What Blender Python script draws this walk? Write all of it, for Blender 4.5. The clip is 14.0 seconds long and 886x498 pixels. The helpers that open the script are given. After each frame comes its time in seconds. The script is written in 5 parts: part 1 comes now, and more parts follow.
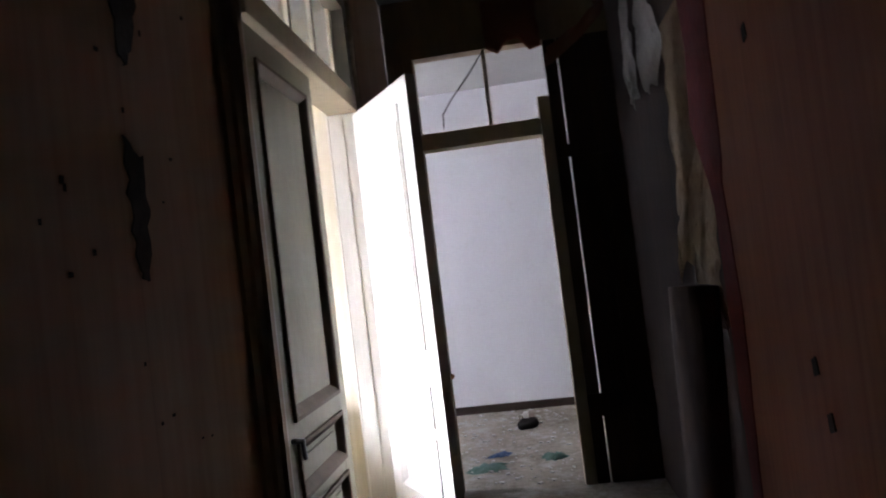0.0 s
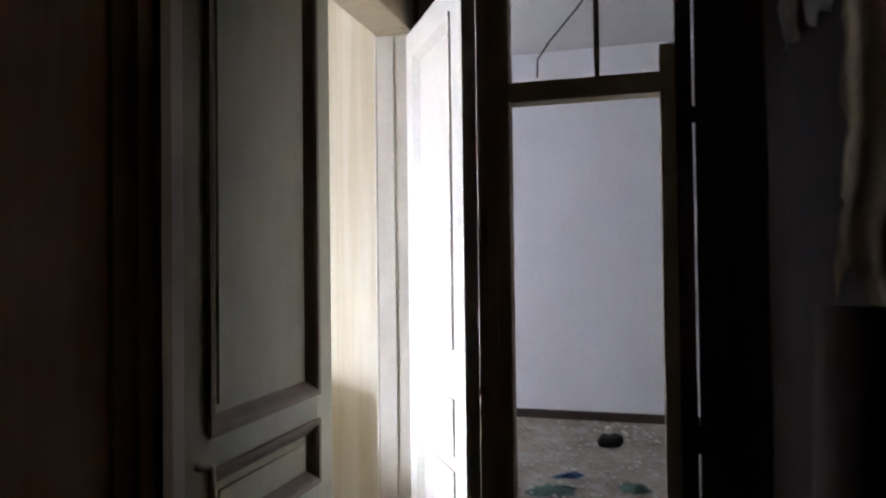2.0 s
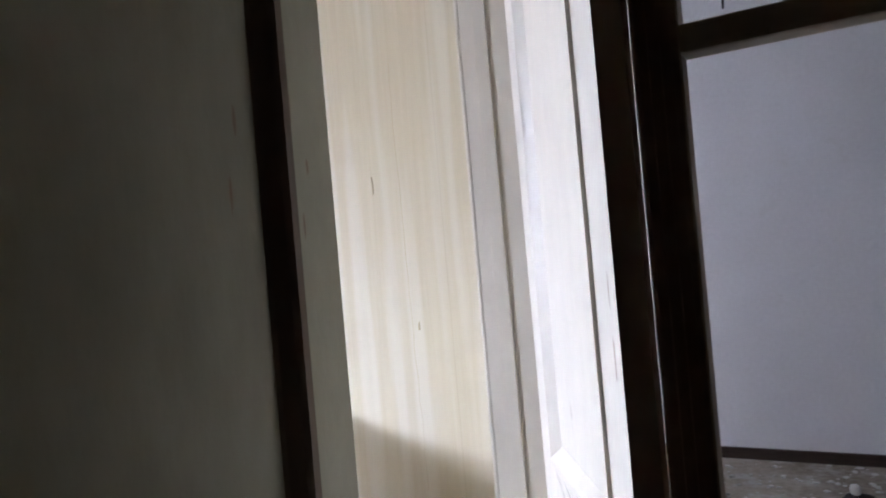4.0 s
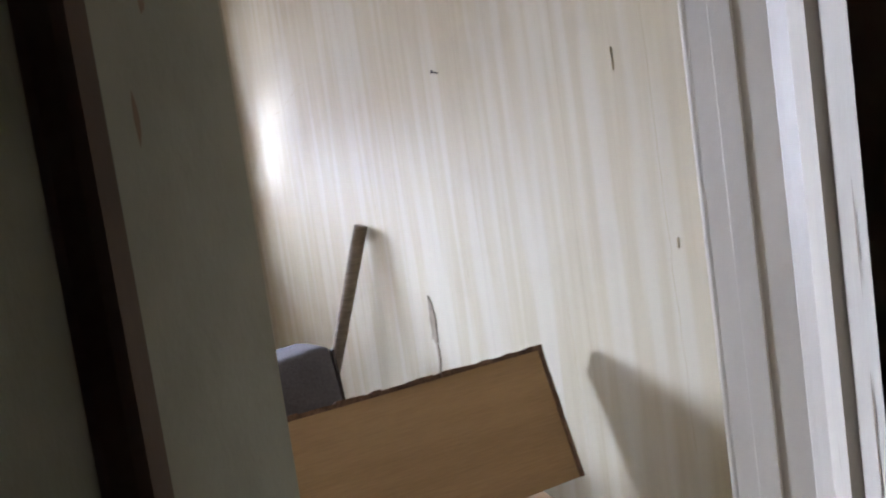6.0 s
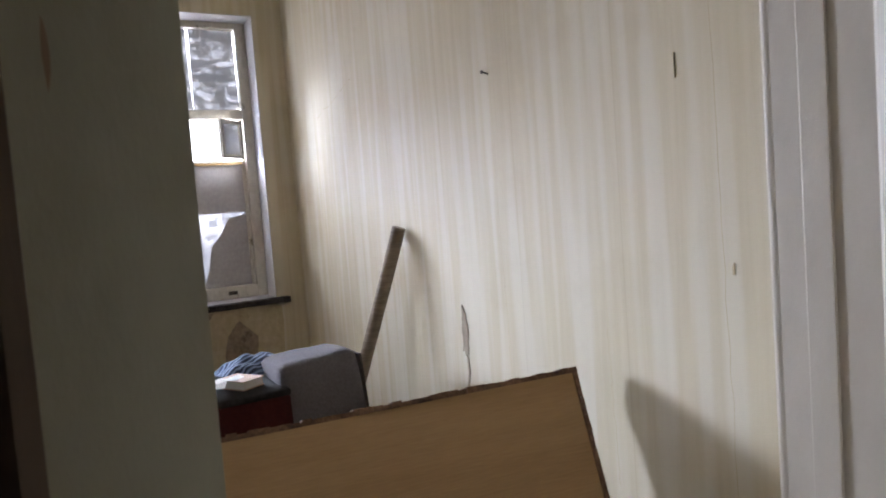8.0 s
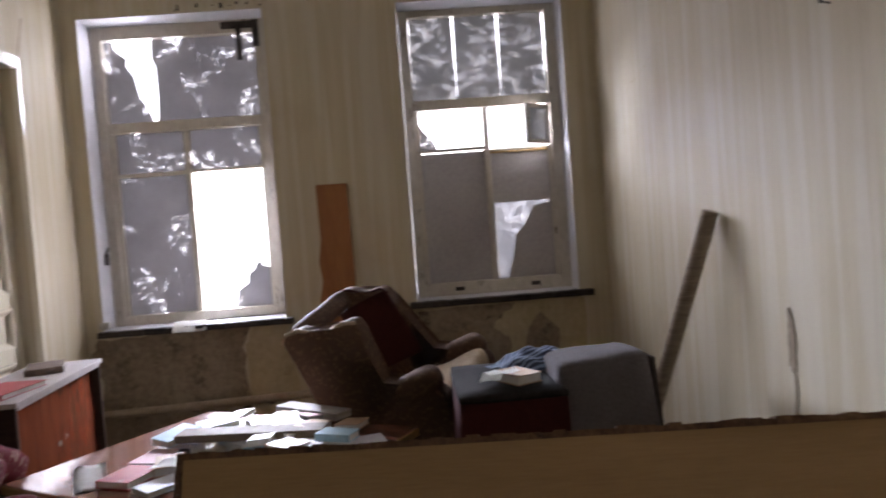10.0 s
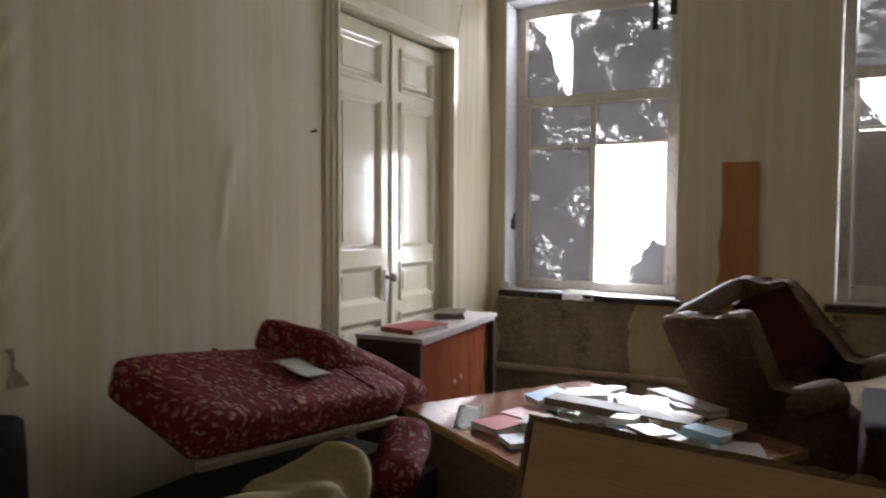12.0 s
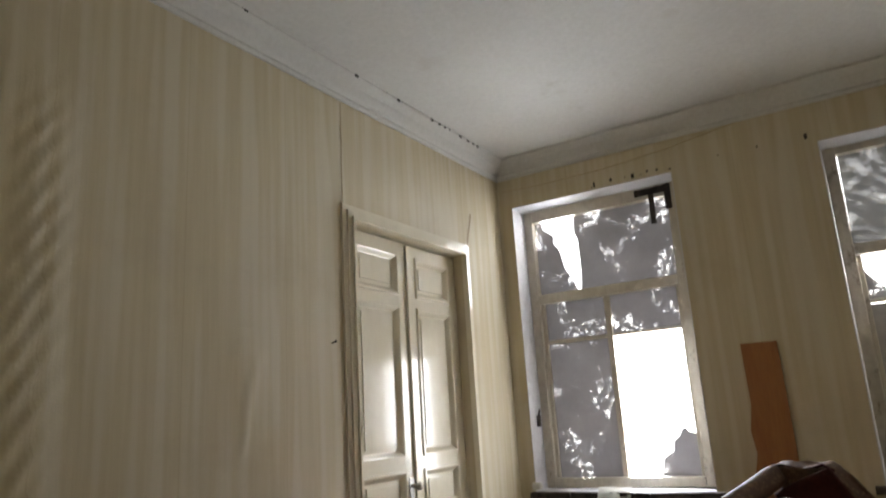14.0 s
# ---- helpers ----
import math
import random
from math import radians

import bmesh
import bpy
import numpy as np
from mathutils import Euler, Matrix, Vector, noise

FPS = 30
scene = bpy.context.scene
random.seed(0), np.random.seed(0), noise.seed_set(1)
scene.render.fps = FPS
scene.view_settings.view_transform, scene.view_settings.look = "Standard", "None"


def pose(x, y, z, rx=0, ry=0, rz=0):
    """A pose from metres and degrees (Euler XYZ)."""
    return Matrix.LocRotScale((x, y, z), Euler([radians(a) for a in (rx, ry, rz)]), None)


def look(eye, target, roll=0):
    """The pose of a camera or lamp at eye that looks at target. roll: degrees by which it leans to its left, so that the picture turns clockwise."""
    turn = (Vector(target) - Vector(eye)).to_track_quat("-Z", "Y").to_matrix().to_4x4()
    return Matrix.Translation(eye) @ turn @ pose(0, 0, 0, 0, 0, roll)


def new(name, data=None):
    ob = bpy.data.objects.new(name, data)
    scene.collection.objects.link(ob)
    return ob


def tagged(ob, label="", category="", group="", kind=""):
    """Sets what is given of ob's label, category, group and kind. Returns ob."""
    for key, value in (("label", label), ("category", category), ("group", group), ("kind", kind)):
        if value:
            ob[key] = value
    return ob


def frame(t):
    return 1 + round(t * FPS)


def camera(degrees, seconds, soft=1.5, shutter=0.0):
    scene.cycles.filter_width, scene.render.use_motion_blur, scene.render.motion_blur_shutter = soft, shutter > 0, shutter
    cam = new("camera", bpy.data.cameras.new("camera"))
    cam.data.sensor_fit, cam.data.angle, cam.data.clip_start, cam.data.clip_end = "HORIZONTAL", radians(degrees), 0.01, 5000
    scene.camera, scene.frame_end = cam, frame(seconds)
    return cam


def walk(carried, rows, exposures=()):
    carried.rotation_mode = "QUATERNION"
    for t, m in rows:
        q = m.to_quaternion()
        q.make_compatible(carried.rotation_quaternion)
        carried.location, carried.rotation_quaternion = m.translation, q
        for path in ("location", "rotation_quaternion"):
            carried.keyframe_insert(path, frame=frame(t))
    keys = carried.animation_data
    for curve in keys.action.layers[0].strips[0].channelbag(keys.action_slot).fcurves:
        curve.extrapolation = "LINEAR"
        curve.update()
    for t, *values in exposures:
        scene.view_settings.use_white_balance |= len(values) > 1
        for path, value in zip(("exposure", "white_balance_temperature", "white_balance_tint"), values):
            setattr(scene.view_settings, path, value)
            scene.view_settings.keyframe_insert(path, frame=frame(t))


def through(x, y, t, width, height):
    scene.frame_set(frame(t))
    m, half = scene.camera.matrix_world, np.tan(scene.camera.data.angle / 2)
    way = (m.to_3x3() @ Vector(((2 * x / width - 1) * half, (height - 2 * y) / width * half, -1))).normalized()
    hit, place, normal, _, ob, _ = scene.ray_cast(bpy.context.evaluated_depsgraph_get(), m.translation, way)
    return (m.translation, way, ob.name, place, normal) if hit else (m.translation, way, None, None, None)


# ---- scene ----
cam = camera(64.6, 14.0, soft=1.9, shutter=0.5)
PATH = [
    (0, (4.982, -0.759, 1.414), (4.755, 1.227, 1.484), -6.9),
    (0.5, (5.077, -0.784, 1.433), (4.731, 1.185, 1.504), -2.5),
    (1, (5.17, -0.525, 1.442), (4.795, 1.439, 1.451), -2.4),
    (1.5, (5.203, -0.3, 1.433), (4.706, 1.637, 1.449), -3.7),
    (2, (5.094, 0.04, 1.377), (4.543, 1.963, 1.413), -0.7),
    (2.2, (5.041, 0.175, 1.402), (4.462, 2.087, 1.482), 0.3),
    (4.5, (4.821, 1.219, 1.571), (3.753, 2.91, 1.541), -6.6),
    (5, (4.753, 1.37, 1.555), (3.589, 2.993, 1.445), -7.3),
    (5.5, (4.728, 1.552, 1.549), (3.264, 2.909, 1.423), -8.5),
    (6, (4.745, 1.682, 1.545), (3.072, 2.765, 1.38), -8.2),
    (6.5, (4.751, 1.714, 1.538), (3.03, 2.72, 1.366), -8.9),
    (7, (4.733, 1.719, 1.549), (3.025, 2.749, 1.407), -5.4),
    (9.3, (4.46, 1.92, 1.5), (2.586, 2.613, 1.417), -2.8),
    (9.5, (4.42, 1.95, 1.5), (2.481, 2.433, 1.421), -4.3),
    (10, (4.39, 2.035, 1.457), (2.393, 2.123, 1.388), -4.3),
    (10.5, (4.326, 2.07, 1.441), (2.336, 1.872, 1.4), -3.3),
    (11, (4.278, 2.137, 1.414), (2.323, 1.719, 1.379), -2.5),
    (11.5, (4.25, 2.039, 1.446), (2.375, 1.355, 1.325), 0.1),
    (12, (4.275, 2.105, 1.436), (2.546, 1.103, 1.347), 0.3),
    (12.5, (4.295, 2.144, 1.455), (2.628, 1.04, 1.437), -0.1),
    (13, (4.315, 2.1, 1.466), (2.62, 1.046, 1.603), -0.8),
    (13.5, (4.321, 2.1, 1.493), (2.635, 1.07, 1.802), -3.5),
    (14, (4.322, 2.172, 1.441), (2.667, 1.154, 1.914), -3.5),
]
EXPOSURES = [(0, 2.4, 5750, 21), (0.6, 2.05, 5750, 21), (2.2, 1.8, 5650, 18), (4.4, 1.25, 5550, 21), (6, 0.85, 5550, 21), (7.2, 0.8, 5600, 20), (9.3, 0.0, 6100, 22), (10.5, -0.38, 6200, 26), (11.2, -0.42, 6300, 24), (12.5, -0.3, 6300, 13), (14, -0.27, 6600, 12)]
walk(cam, [(t, look(eye, target, roll)) for t, eye, target, roll in PATH], EXPOSURES)

# ---- world and light ----
world = bpy.data.worlds.new("world")
scene.world = world
world.use_nodes = True
wn = world.node_tree.nodes
sky = wn.new("ShaderNodeTexSky")
sky.sky_type, sky.sun_disc = "NISHITA", False
sky.sun_elevation, sky.sun_rotation = radians(42), radians(90)
world.node_tree.links.new(sky.outputs[0], wn["Background"].inputs[0])
wn["Background"].inputs[1].default_value = 0.12

sun = new("sun", bpy.data.lights.new("sun", "SUN"))
sun.data.energy, sun.data.angle, sun.data.color = 1.0, radians(12), (1.0, 0.96, 0.9)
sun.matrix_world = look((30, 0, 27), (0, 0, 0))


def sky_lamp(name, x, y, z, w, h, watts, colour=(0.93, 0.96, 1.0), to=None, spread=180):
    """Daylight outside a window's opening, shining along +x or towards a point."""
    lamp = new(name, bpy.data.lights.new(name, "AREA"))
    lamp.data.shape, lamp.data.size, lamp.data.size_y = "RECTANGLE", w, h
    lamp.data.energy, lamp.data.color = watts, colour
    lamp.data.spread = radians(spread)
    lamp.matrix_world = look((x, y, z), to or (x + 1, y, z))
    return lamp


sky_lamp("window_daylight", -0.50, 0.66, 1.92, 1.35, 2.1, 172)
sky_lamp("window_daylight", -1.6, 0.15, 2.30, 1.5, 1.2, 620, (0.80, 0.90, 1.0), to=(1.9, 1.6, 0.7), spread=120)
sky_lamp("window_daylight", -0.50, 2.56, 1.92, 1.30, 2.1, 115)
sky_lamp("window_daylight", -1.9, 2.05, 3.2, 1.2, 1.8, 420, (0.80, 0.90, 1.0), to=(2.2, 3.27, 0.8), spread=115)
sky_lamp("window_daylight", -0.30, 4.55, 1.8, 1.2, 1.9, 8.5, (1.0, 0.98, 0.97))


# ---- materials ----
def mat(name):
    m = bpy.data.materials.new(name)
    m.use_nodes = True
    return m, m.node_tree.nodes, m.node_tree.links, m.node_tree.nodes["Principled BSDF"]


def node(ns, kind, **vals):
    n = ns.new(kind)
    for k, v in vals.items():
        n.inputs[k].default_value = v
    return n


def ramp(ns, ls, fac, stops):
    r = ns.new("ShaderNodeValToRGB")
    e = r.color_ramp.elements
    while len(e) < len(stops):
        e.new(0.5)
    for el, (p, c) in zip(e, stops):
        el.position, el.color = p, (*c, 1)
    ls.new(fac, r.inputs[0])
    return r.outputs[0]


def mixc(ns, ls, fac, a, b, how="MIX"):
    m = ns.new("ShaderNodeMix")
    m.data_type, m.blend_type = "RGBA", how
    for sock, v in ((m.inputs[0], fac), (m.inputs[6], a), (m.inputs[7], b)):
        if isinstance(v, (int, float)):
            sock.default_value = v
        elif isinstance(v, tuple):
            sock.default_value = (*v, 1)
        else:
            ls.new(v, sock)
    return m.outputs[2]


def bump(ns, ls, bsdf, height, strength, distance=0.01):
    b = node(ns, "ShaderNodeBump", Strength=strength, Distance=distance)
    ls.new(height, b.inputs["Height"])
    ls.new(b.outputs[0], bsdf.inputs["Normal"])


def coords(ns, ls, scale=(1, 1, 1), obj=False):
    if obj:
        src = ns.new("ShaderNodeTexCoord").outputs["Object"]
    else:
        src = ns.new("ShaderNodeNewGeometry").outputs["Position"]
    mp = node(ns, "ShaderNodeMapping", Scale=scale)
    ls.new(src, mp.inputs[0])
    return mp.outputs[0]


def noise_tex(ns, ls, vec, scale, detail=4.0, rough=0.55):
    n = node(ns, "ShaderNodeTexNoise", Scale=scale, Detail=detail, Roughness=rough)
    ls.new(vec, n.inputs["Vector"])
    return n.outputs[0]


def worn(name, c1, c2, rough=0.6, big=1.5, fine=30.0, relief=0.15, stretch=(1, 1, 1), spec=0.4, metal=0.0, obj=False, dirt=None, dirt_at=(0.62, 0.72), coat=0.0):
    """A surface between two colours at two scales, with fine relief and stains."""
    m, ns, ls, b = mat(name)
    v = coords(ns, ls, stretch, obj)
    a, f = noise_tex(ns, ls, v, big), noise_tex(ns, ls, v, fine, 6)
    mx = ns.new("ShaderNodeMath")
    mx.operation = "MULTIPLY_ADD"
    ls.new(f, mx.inputs[0])
    mx.inputs[1].default_value = 0.5
    half = ns.new("ShaderNodeMath")
    half.operation = "MULTIPLY"
    half.inputs[1].default_value = 0.55
    ls.new(a, half.inputs[0])
    ls.new(half.outputs[0], mx.inputs[2])
    col = ramp(ns, ls, mx.outputs[0], [(0.38, c1), (0.66, c2)])
    if dirt:
        d = noise_tex(ns, ls, v, big * 2.3, 8, 0.7)
        col = mixc(ns, ls, ramp(ns, ls, d, [(dirt_at[0], (0, 0, 0)), (dirt_at[1], (1, 1, 1))]), col, dirt)
    ls.new(col, b.inputs["Base Color"])
    rr = node(ns, "ShaderNodeMapRange")
    rr.inputs[3].default_value, rr.inputs[4].default_value = max(0.03, rough - 0.12), min(1.0, rough + 0.12)
    ls.new(f, rr.inputs[0])
    ls.new(rr.outputs[0], b.inputs["Roughness"])
    b.inputs["Metallic"].default_value = metal
    b.inputs["Specular IOR Level"].default_value = spec
    b.inputs["Coat Weight"].default_value = coat
    b.inputs["Coat Roughness"].default_value = 0.12
    if relief:
        bump(ns, ls, b, f, relief)
    return m


def wallpaper(name, c1, c2, c3, stripe=0.5, rough=0.5, stain=(0.30, 0.22, 0.12), seam=0.53, bumpy=0.04):
    """Faded paper with upright streaks, seams between its lengths, creases and stains."""
    m, ns, ls, b = mat(name)
    geo = ns.new("ShaderNodeNewGeometry").outputs["Position"]
    sep = ns.new("ShaderNodeSeparateXYZ")
    ls.new(geo, sep.inputs[0])
    add = ns.new("ShaderNodeMath")
    add.operation = "ADD"
    ls.new(sep.outputs[0], add.inputs[0])
    ls.new(sep.outputs[1], add.inputs[1])
    com = ns.new("ShaderNodeCombineXYZ")
    ls.new(add.outputs[0], com.inputs[0])
    sz = ns.new("ShaderNodeMath")
    sz.operation = "MULTIPLY"
    sz.inputs[1].default_value = 0.05
    ls.new(sep.outputs[2], sz.inputs[0])
    ls.new(sz.outputs[0], com.inputs[1])
    streak = noise_tex(ns, ls, com.outputs[0], 26.0, 3, 0.6)
    wide = noise_tex(ns, ls, com.outputs[0], 13.0, 1, 0.4)
    blot = noise_tex(ns, ls, geo, 1.3, 6, 0.6)
    fine = noise_tex(ns, ls, geo, 90.0, 4)
    col = ramp(ns, ls, streak, [(0.36, c1), (0.62, c2)])
    col = mixc(ns, ls, ramp(ns, ls, wide, [(0.47, (0, 0, 0)), (0.62, (stripe,) * 3)]), col, c3)
    col = mixc(ns, ls, ramp(ns, ls, blot, [(0.56, (0, 0, 0)), (0.86, (0.5,) * 3)]), col, stain)
    # seams between the lengths of paper
    w = ns.new("ShaderNodeMath")
    w.operation = "PINGPONG"
    w.inputs[1].default_value = seam / 2
    ls.new(add.outputs[0], w.inputs[0])
    col = mixc(ns, ls, ramp(ns, ls, w.outputs[0], [(0.0, (0.22,) * 3), (0.004, (0, 0, 0))]), col, stain)
    ls.new(col, b.inputs["Base Color"])
    b.inputs["Roughness"].default_value = rough
    b.inputs["Specular IOR Level"].default_value = 0.35
    mixh = ns.new("ShaderNodeMath")
    mixh.operation = "MULTIPLY_ADD"
    mixh.inputs[1].default_value = 0.25
    ls.new(fine, mixh.inputs[0])
    ls.new(streak, mixh.inputs[2])
    bump(ns, ls, b, mixh.outputs[0], bumpy, 0.02)
    return m


def film(name, colour, holes=0.56, clear=0.9, through=0.008, soft=0.09, patch=(0.50, 0.60), scale=24.0, stretch=(1, 1, 1)):
    """Dusty plastic film: diffuse, lets daylight through, worn to clear spots in clusters."""
    m, ns, ls, b = mat(name)
    v = coords(ns, ls)
    spots = noise_tex(ns, ls, coords(ns, ls, stretch), scale, 8, 0.66)
    cluster = noise_tex(ns, ls, v, 4.3, 3, 0.5)
    tone = noise_tex(ns, ls, v, 3.0, 6, 0.65)
    col = ramp(ns, ls, tone, [(0.3, tuple(0.7 * c for c in colour)), (0.7, colour)])
    dif, tra, tran = ns.new("ShaderNodeBsdfDiffuse"), ns.new("ShaderNodeBsdfTranslucent"), ns.new("ShaderNodeBsdfTransparent")
    ls.new(col, dif.inputs[0])
    ls.new(col, tra.inputs[0])
    m1, m2 = ns.new("ShaderNodeMixShader"), ns.new("ShaderNodeMixShader")
    m1.inputs[0].default_value = through
    ls.new(dif.outputs[0], m1.inputs[1])
    ls.new(tra.outputs[0], m1.inputs[2])
    open_ = mixc(ns, ls, 1.0, ramp(ns, ls, spots, [(holes, (0, 0, 0)), (holes + soft, (clear,) * 3)]), ramp(ns, ls, cluster, [(patch[0], (0, 0, 0)), (patch[1], (1, 1, 1))]), "MULTIPLY")
    ls.new(open_, m2.inputs[0])
    ls.new(m1.outputs[0], m2.inputs[1])
    ls.new(tran.outputs[0], m2.inputs[2])
    ls.new(m2.outputs[0], ns["Material Output"].inputs[0])
    return m


def floral(name, ground, flower, dark):
    """Worn brocade: a dark ground with pale leafy figures."""
    m, ns, ls, b = mat(name)
    v = coords(ns, ls, obj=True)
    warp = node(ns, "ShaderNodeTexNoise", Scale=9.0, Detail=2.0)
    ls.new(v, warp.inputs["Vector"])
    vec = mixc(ns, ls, 0.16, v, warp.outputs["Color"])
    vo = node(ns, "ShaderNodeTexVoronoi", Scale=46.0)
    ls.new(vec, vo.inputs["Vector"])
    n2 = noise_tex(ns, ls, v, 34.0, 8, 0.78)
    pat = ns.new("ShaderNodeMath")
    pat.operation = "MULTIPLY_ADD"
    pat.inputs[1].default_value = 0.9
    ls.new(vo.outputs["Distance"], pat.inputs[0])
    ls.new(n2, pat.inputs[2])
    base = mixc(ns, ls, noise_tex(ns, ls, v, 4.0), dark, ground)
    col = mixc(ns, ls, ramp(ns, ls, pat.outputs[0], [(0.62, (0.55,) * 3), (0.90, (0, 0, 0))]), base, flower)
    ls.new(col, b.inputs["Base Color"])
    b.inputs["Roughness"].default_value = 0.85
    b.inputs["Specular IOR Level"].default_value = 0.2
    bump(ns, ls, b, n2, 0.3, 0.006)
    return m


def timber(name, c1, c2, rough=0.5, grain=(3, 3, 40), coat=0.0):
    """Wood with grain along the object's longest run (set by the stretch)."""
    return worn(name, c1, c2, rough, 1.2, 6.0, 0.12, grain, 0.4, 0.0, True, coat=coat)


M = {}
M["paper_room"] = wallpaper("room_wallpaper", (0.50, 0.425, 0.28), (0.54, 0.465, 0.315), (0.61, 0.56, 0.445), 0.5, 0.66, bumpy=0.07)
M["paper_corr"] = wallpaper("corridor_wallpaper", (0.46, 0.29, 0.185), (0.54, 0.355, 0.235), (0.49, 0.32, 0.21), 0.4, 0.85, (0.14, 0.08, 0.05))
M["paper_red"] = wallpaper("red_wallpaper", (0.25, 0.10, 0.062), (0.31, 0.13, 0.08), (0.28, 0.115, 0.07), 0.4, 0.85, (0.16, 0.04, 0.03))
M["reveal"] = worn("reveal_plaster", (0.52, 0.51, 0.52), (0.62, 0.61, 0.62), 0.85, 2.5, 40, 0.3, dirt=(0.22, 0.20, 0.18), dirt_at=(0.66, 0.74))
M["bare"] = worn("bare_plaster", (0.20, 0.15, 0.10), (0.36, 0.29, 0.20), 0.95, 3.0, 26, 0.6, dirt=(0.10, 0.07, 0.045), dirt_at=(0.55, 0.68))
M["bare_pale"] = worn("bare_pale_plaster", (0.40, 0.32, 0.19), (0.52, 0.43, 0.27), 0.95, 3.0, 26, 0.4, dirt=(0.25, 0.18, 0.10))
M["ceiling"] = worn("ceiling_limewash", (0.52, 0.51, 0.475), (0.60, 0.59, 0.555), 0.95, 0.9, 45, 0.12, dirt=(0.50, 0.48, 0.43))
M["white_wall"] = worn("white_wall", (0.70, 0.69, 0.69), (0.77, 0.76, 0.76), 0.9, 1.4, 40, 0.15, dirt=(0.62, 0.60, 0.57), dirt_at=(0.6, 0.8))
M["floor"] = worn("dusty_floor", (0.16, 0.13, 0.09), (0.34, 0.30, 0.24), 0.9, 2.2, 24, 0.5, dirt=(0.42, 0.40, 0.36), dirt_at=(0.5, 0.7))
M["rubble"] = worn("rubble", (0.45, 0.43, 0.38), (0.62, 0.60, 0.55), 0.95, 6, 60, 0.5, obj=True)
M["paint"] = worn("door_paint", (0.69, 0.63, 0.485), (0.75, 0.69, 0.55), 0.13, 1.8, 22, 0.03, (1, 1, 0.5), 0.5, dirt=(0.54, 0.47, 0.35), dirt_at=(0.70, 0.9))
M["paint_old"] = worn("old_door_paint", (0.52, 0.46, 0.365), (0.61, 0.545, 0.44), 0.5, 2.0, 18, 0.2, (1, 1, 0.4), 0.4, dirt=(0.30, 0.22, 0.14), dirt_at=(0.68, 0.76))
M["brown"] = worn("brown_paint", (0.26, 0.18, 0.105), (0.38, 0.275, 0.165), 0.55, 2.5, 14, 0.25, (1.5, 1.5, 0.2), 0.4, dirt=(0.20, 0.15, 0.09), dirt_at=(0.66, 0.74))
# shut leaf's paint, darkened to carry the shade on its corridor side
M["paint_shut_shaded"] = worn("shut_leaf_shaded_paint", (0.335, 0.31, 0.20), (0.42, 0.39, 0.26), 0.5, 2.0, 18, 0.25, (1, 1, 0.4), 0.4, dirt=(0.20, 0.15, 0.09), dirt_at=(0.68, 0.78))
# brown of the shut leaf's mouldings, deepened with the shade that falls on them
M["mould"] = worn("moulding_shaded_paint", (0.13, 0.09, 0.054), (0.21, 0.15, 0.095), 0.6, 2.5, 14, 0.2, (1.5, 1.5, 0.2), 0.4, dirt=(0.10, 0.07, 0.045))
M["olive"] = worn("frame_paint", (0.48, 0.405, 0.27), (0.58, 0.49, 0.335), 0.6, 2.5, 14, 0.2, (1.5, 1.5, 0.2), 0.4, dirt=(0.10, 0.07, 0.045))
M["sash"] = worn("window_paint", (0.46, 0.41, 0.33), (0.60, 0.55, 0.46), 0.6, 4, 30, 0.3, (1, 1, 0.6), dirt=(0.16, 0.12, 0.08), dirt_at=(0.60, 0.70))
M["soot"] = worn("sooty_wood", (0.020, 0.015, 0.012), (0.075, 0.06, 0.05), 0.9, 5, 35, 0.5)
M["film"] = film("window_film", (0.34, 0.32, 0.33), 0.52, 0.7, 0.006, 0.15, (0.535, 0.63), 34.0)
M["film_pale"] = film("pale_window_film", (0.36, 0.35, 0.34), 0.47, 0.16, 0.008, 0.22, (0.32, 0.56), 15.0, (1, 1, 1.6))
M["film_white"] = film("bright_window_film", (0.60, 0.60, 0.61), 0.42, 0.22, 0.02, 0.25, (0.35, 0.55), 18.0)
M["grey_board"] = worn("grey_board", (0.36, 0.33, 0.32), (0.46, 0.43, 0.41), 0.8, 2, 40, 0.1)
M["cardboard"] = worn("cardboard", (0.30, 0.185, 0.085), (0.37, 0.235, 0.115), 0.85, 3, 40, 0.12, (1, 0.3, 4), obj=True, dirt=(0.42, 0.30, 0.17), dirt_at=(0.66, 0.8))
M["card_edge"] = worn("torn_edge", (0.06, 0.03, 0.02), (0.20, 0.11, 0.06), 0.95, 14, 70, 0.8, obj=True)
M["hardboard"] = worn("hardboard", (0.26, 0.10, 0.032), (0.34, 0.145, 0.05), 0.7, 2, 30, 0.1, (1, 2, 0.3), obj=True)
M["veneer_red"] = timber("red_veneer", (0.17, 0.038, 0.018), (0.27, 0.075, 0.034), 0.22, (5, 5, 0.8), 0.6)
M["veneer_top"] = timber("table_veneer", (0.20, 0.075, 0.045), (0.31, 0.135, 0.085), 0.16, (0.8, 5, 5), 0.6)
M["dusty"] = worn("dusty_top", (0.40, 0.36, 0.34), (0.52, 0.48, 0.46), 0.5, 3, 40, 0.1, dirt=(0.28, 0.2, 0.17))
M["dark_wood"] = timber("dark_wood", (0.022, 0.013, 0.009), (0.05, 0.03, 0.02), 0.5)
M["pine"] = timber("bare_pine", (0.36, 0.23, 0.08), (0.48, 0.32, 0.13), 0.7)
M["old_wood"] = timber("old_wood", (0.14, 0.10, 0.065), (0.26, 0.20, 0.14), 0.8)
M["grey_plank"] = timber("grey_plank", (0.26, 0.235, 0.21), (0.42, 0.39, 0.36), 0.85)
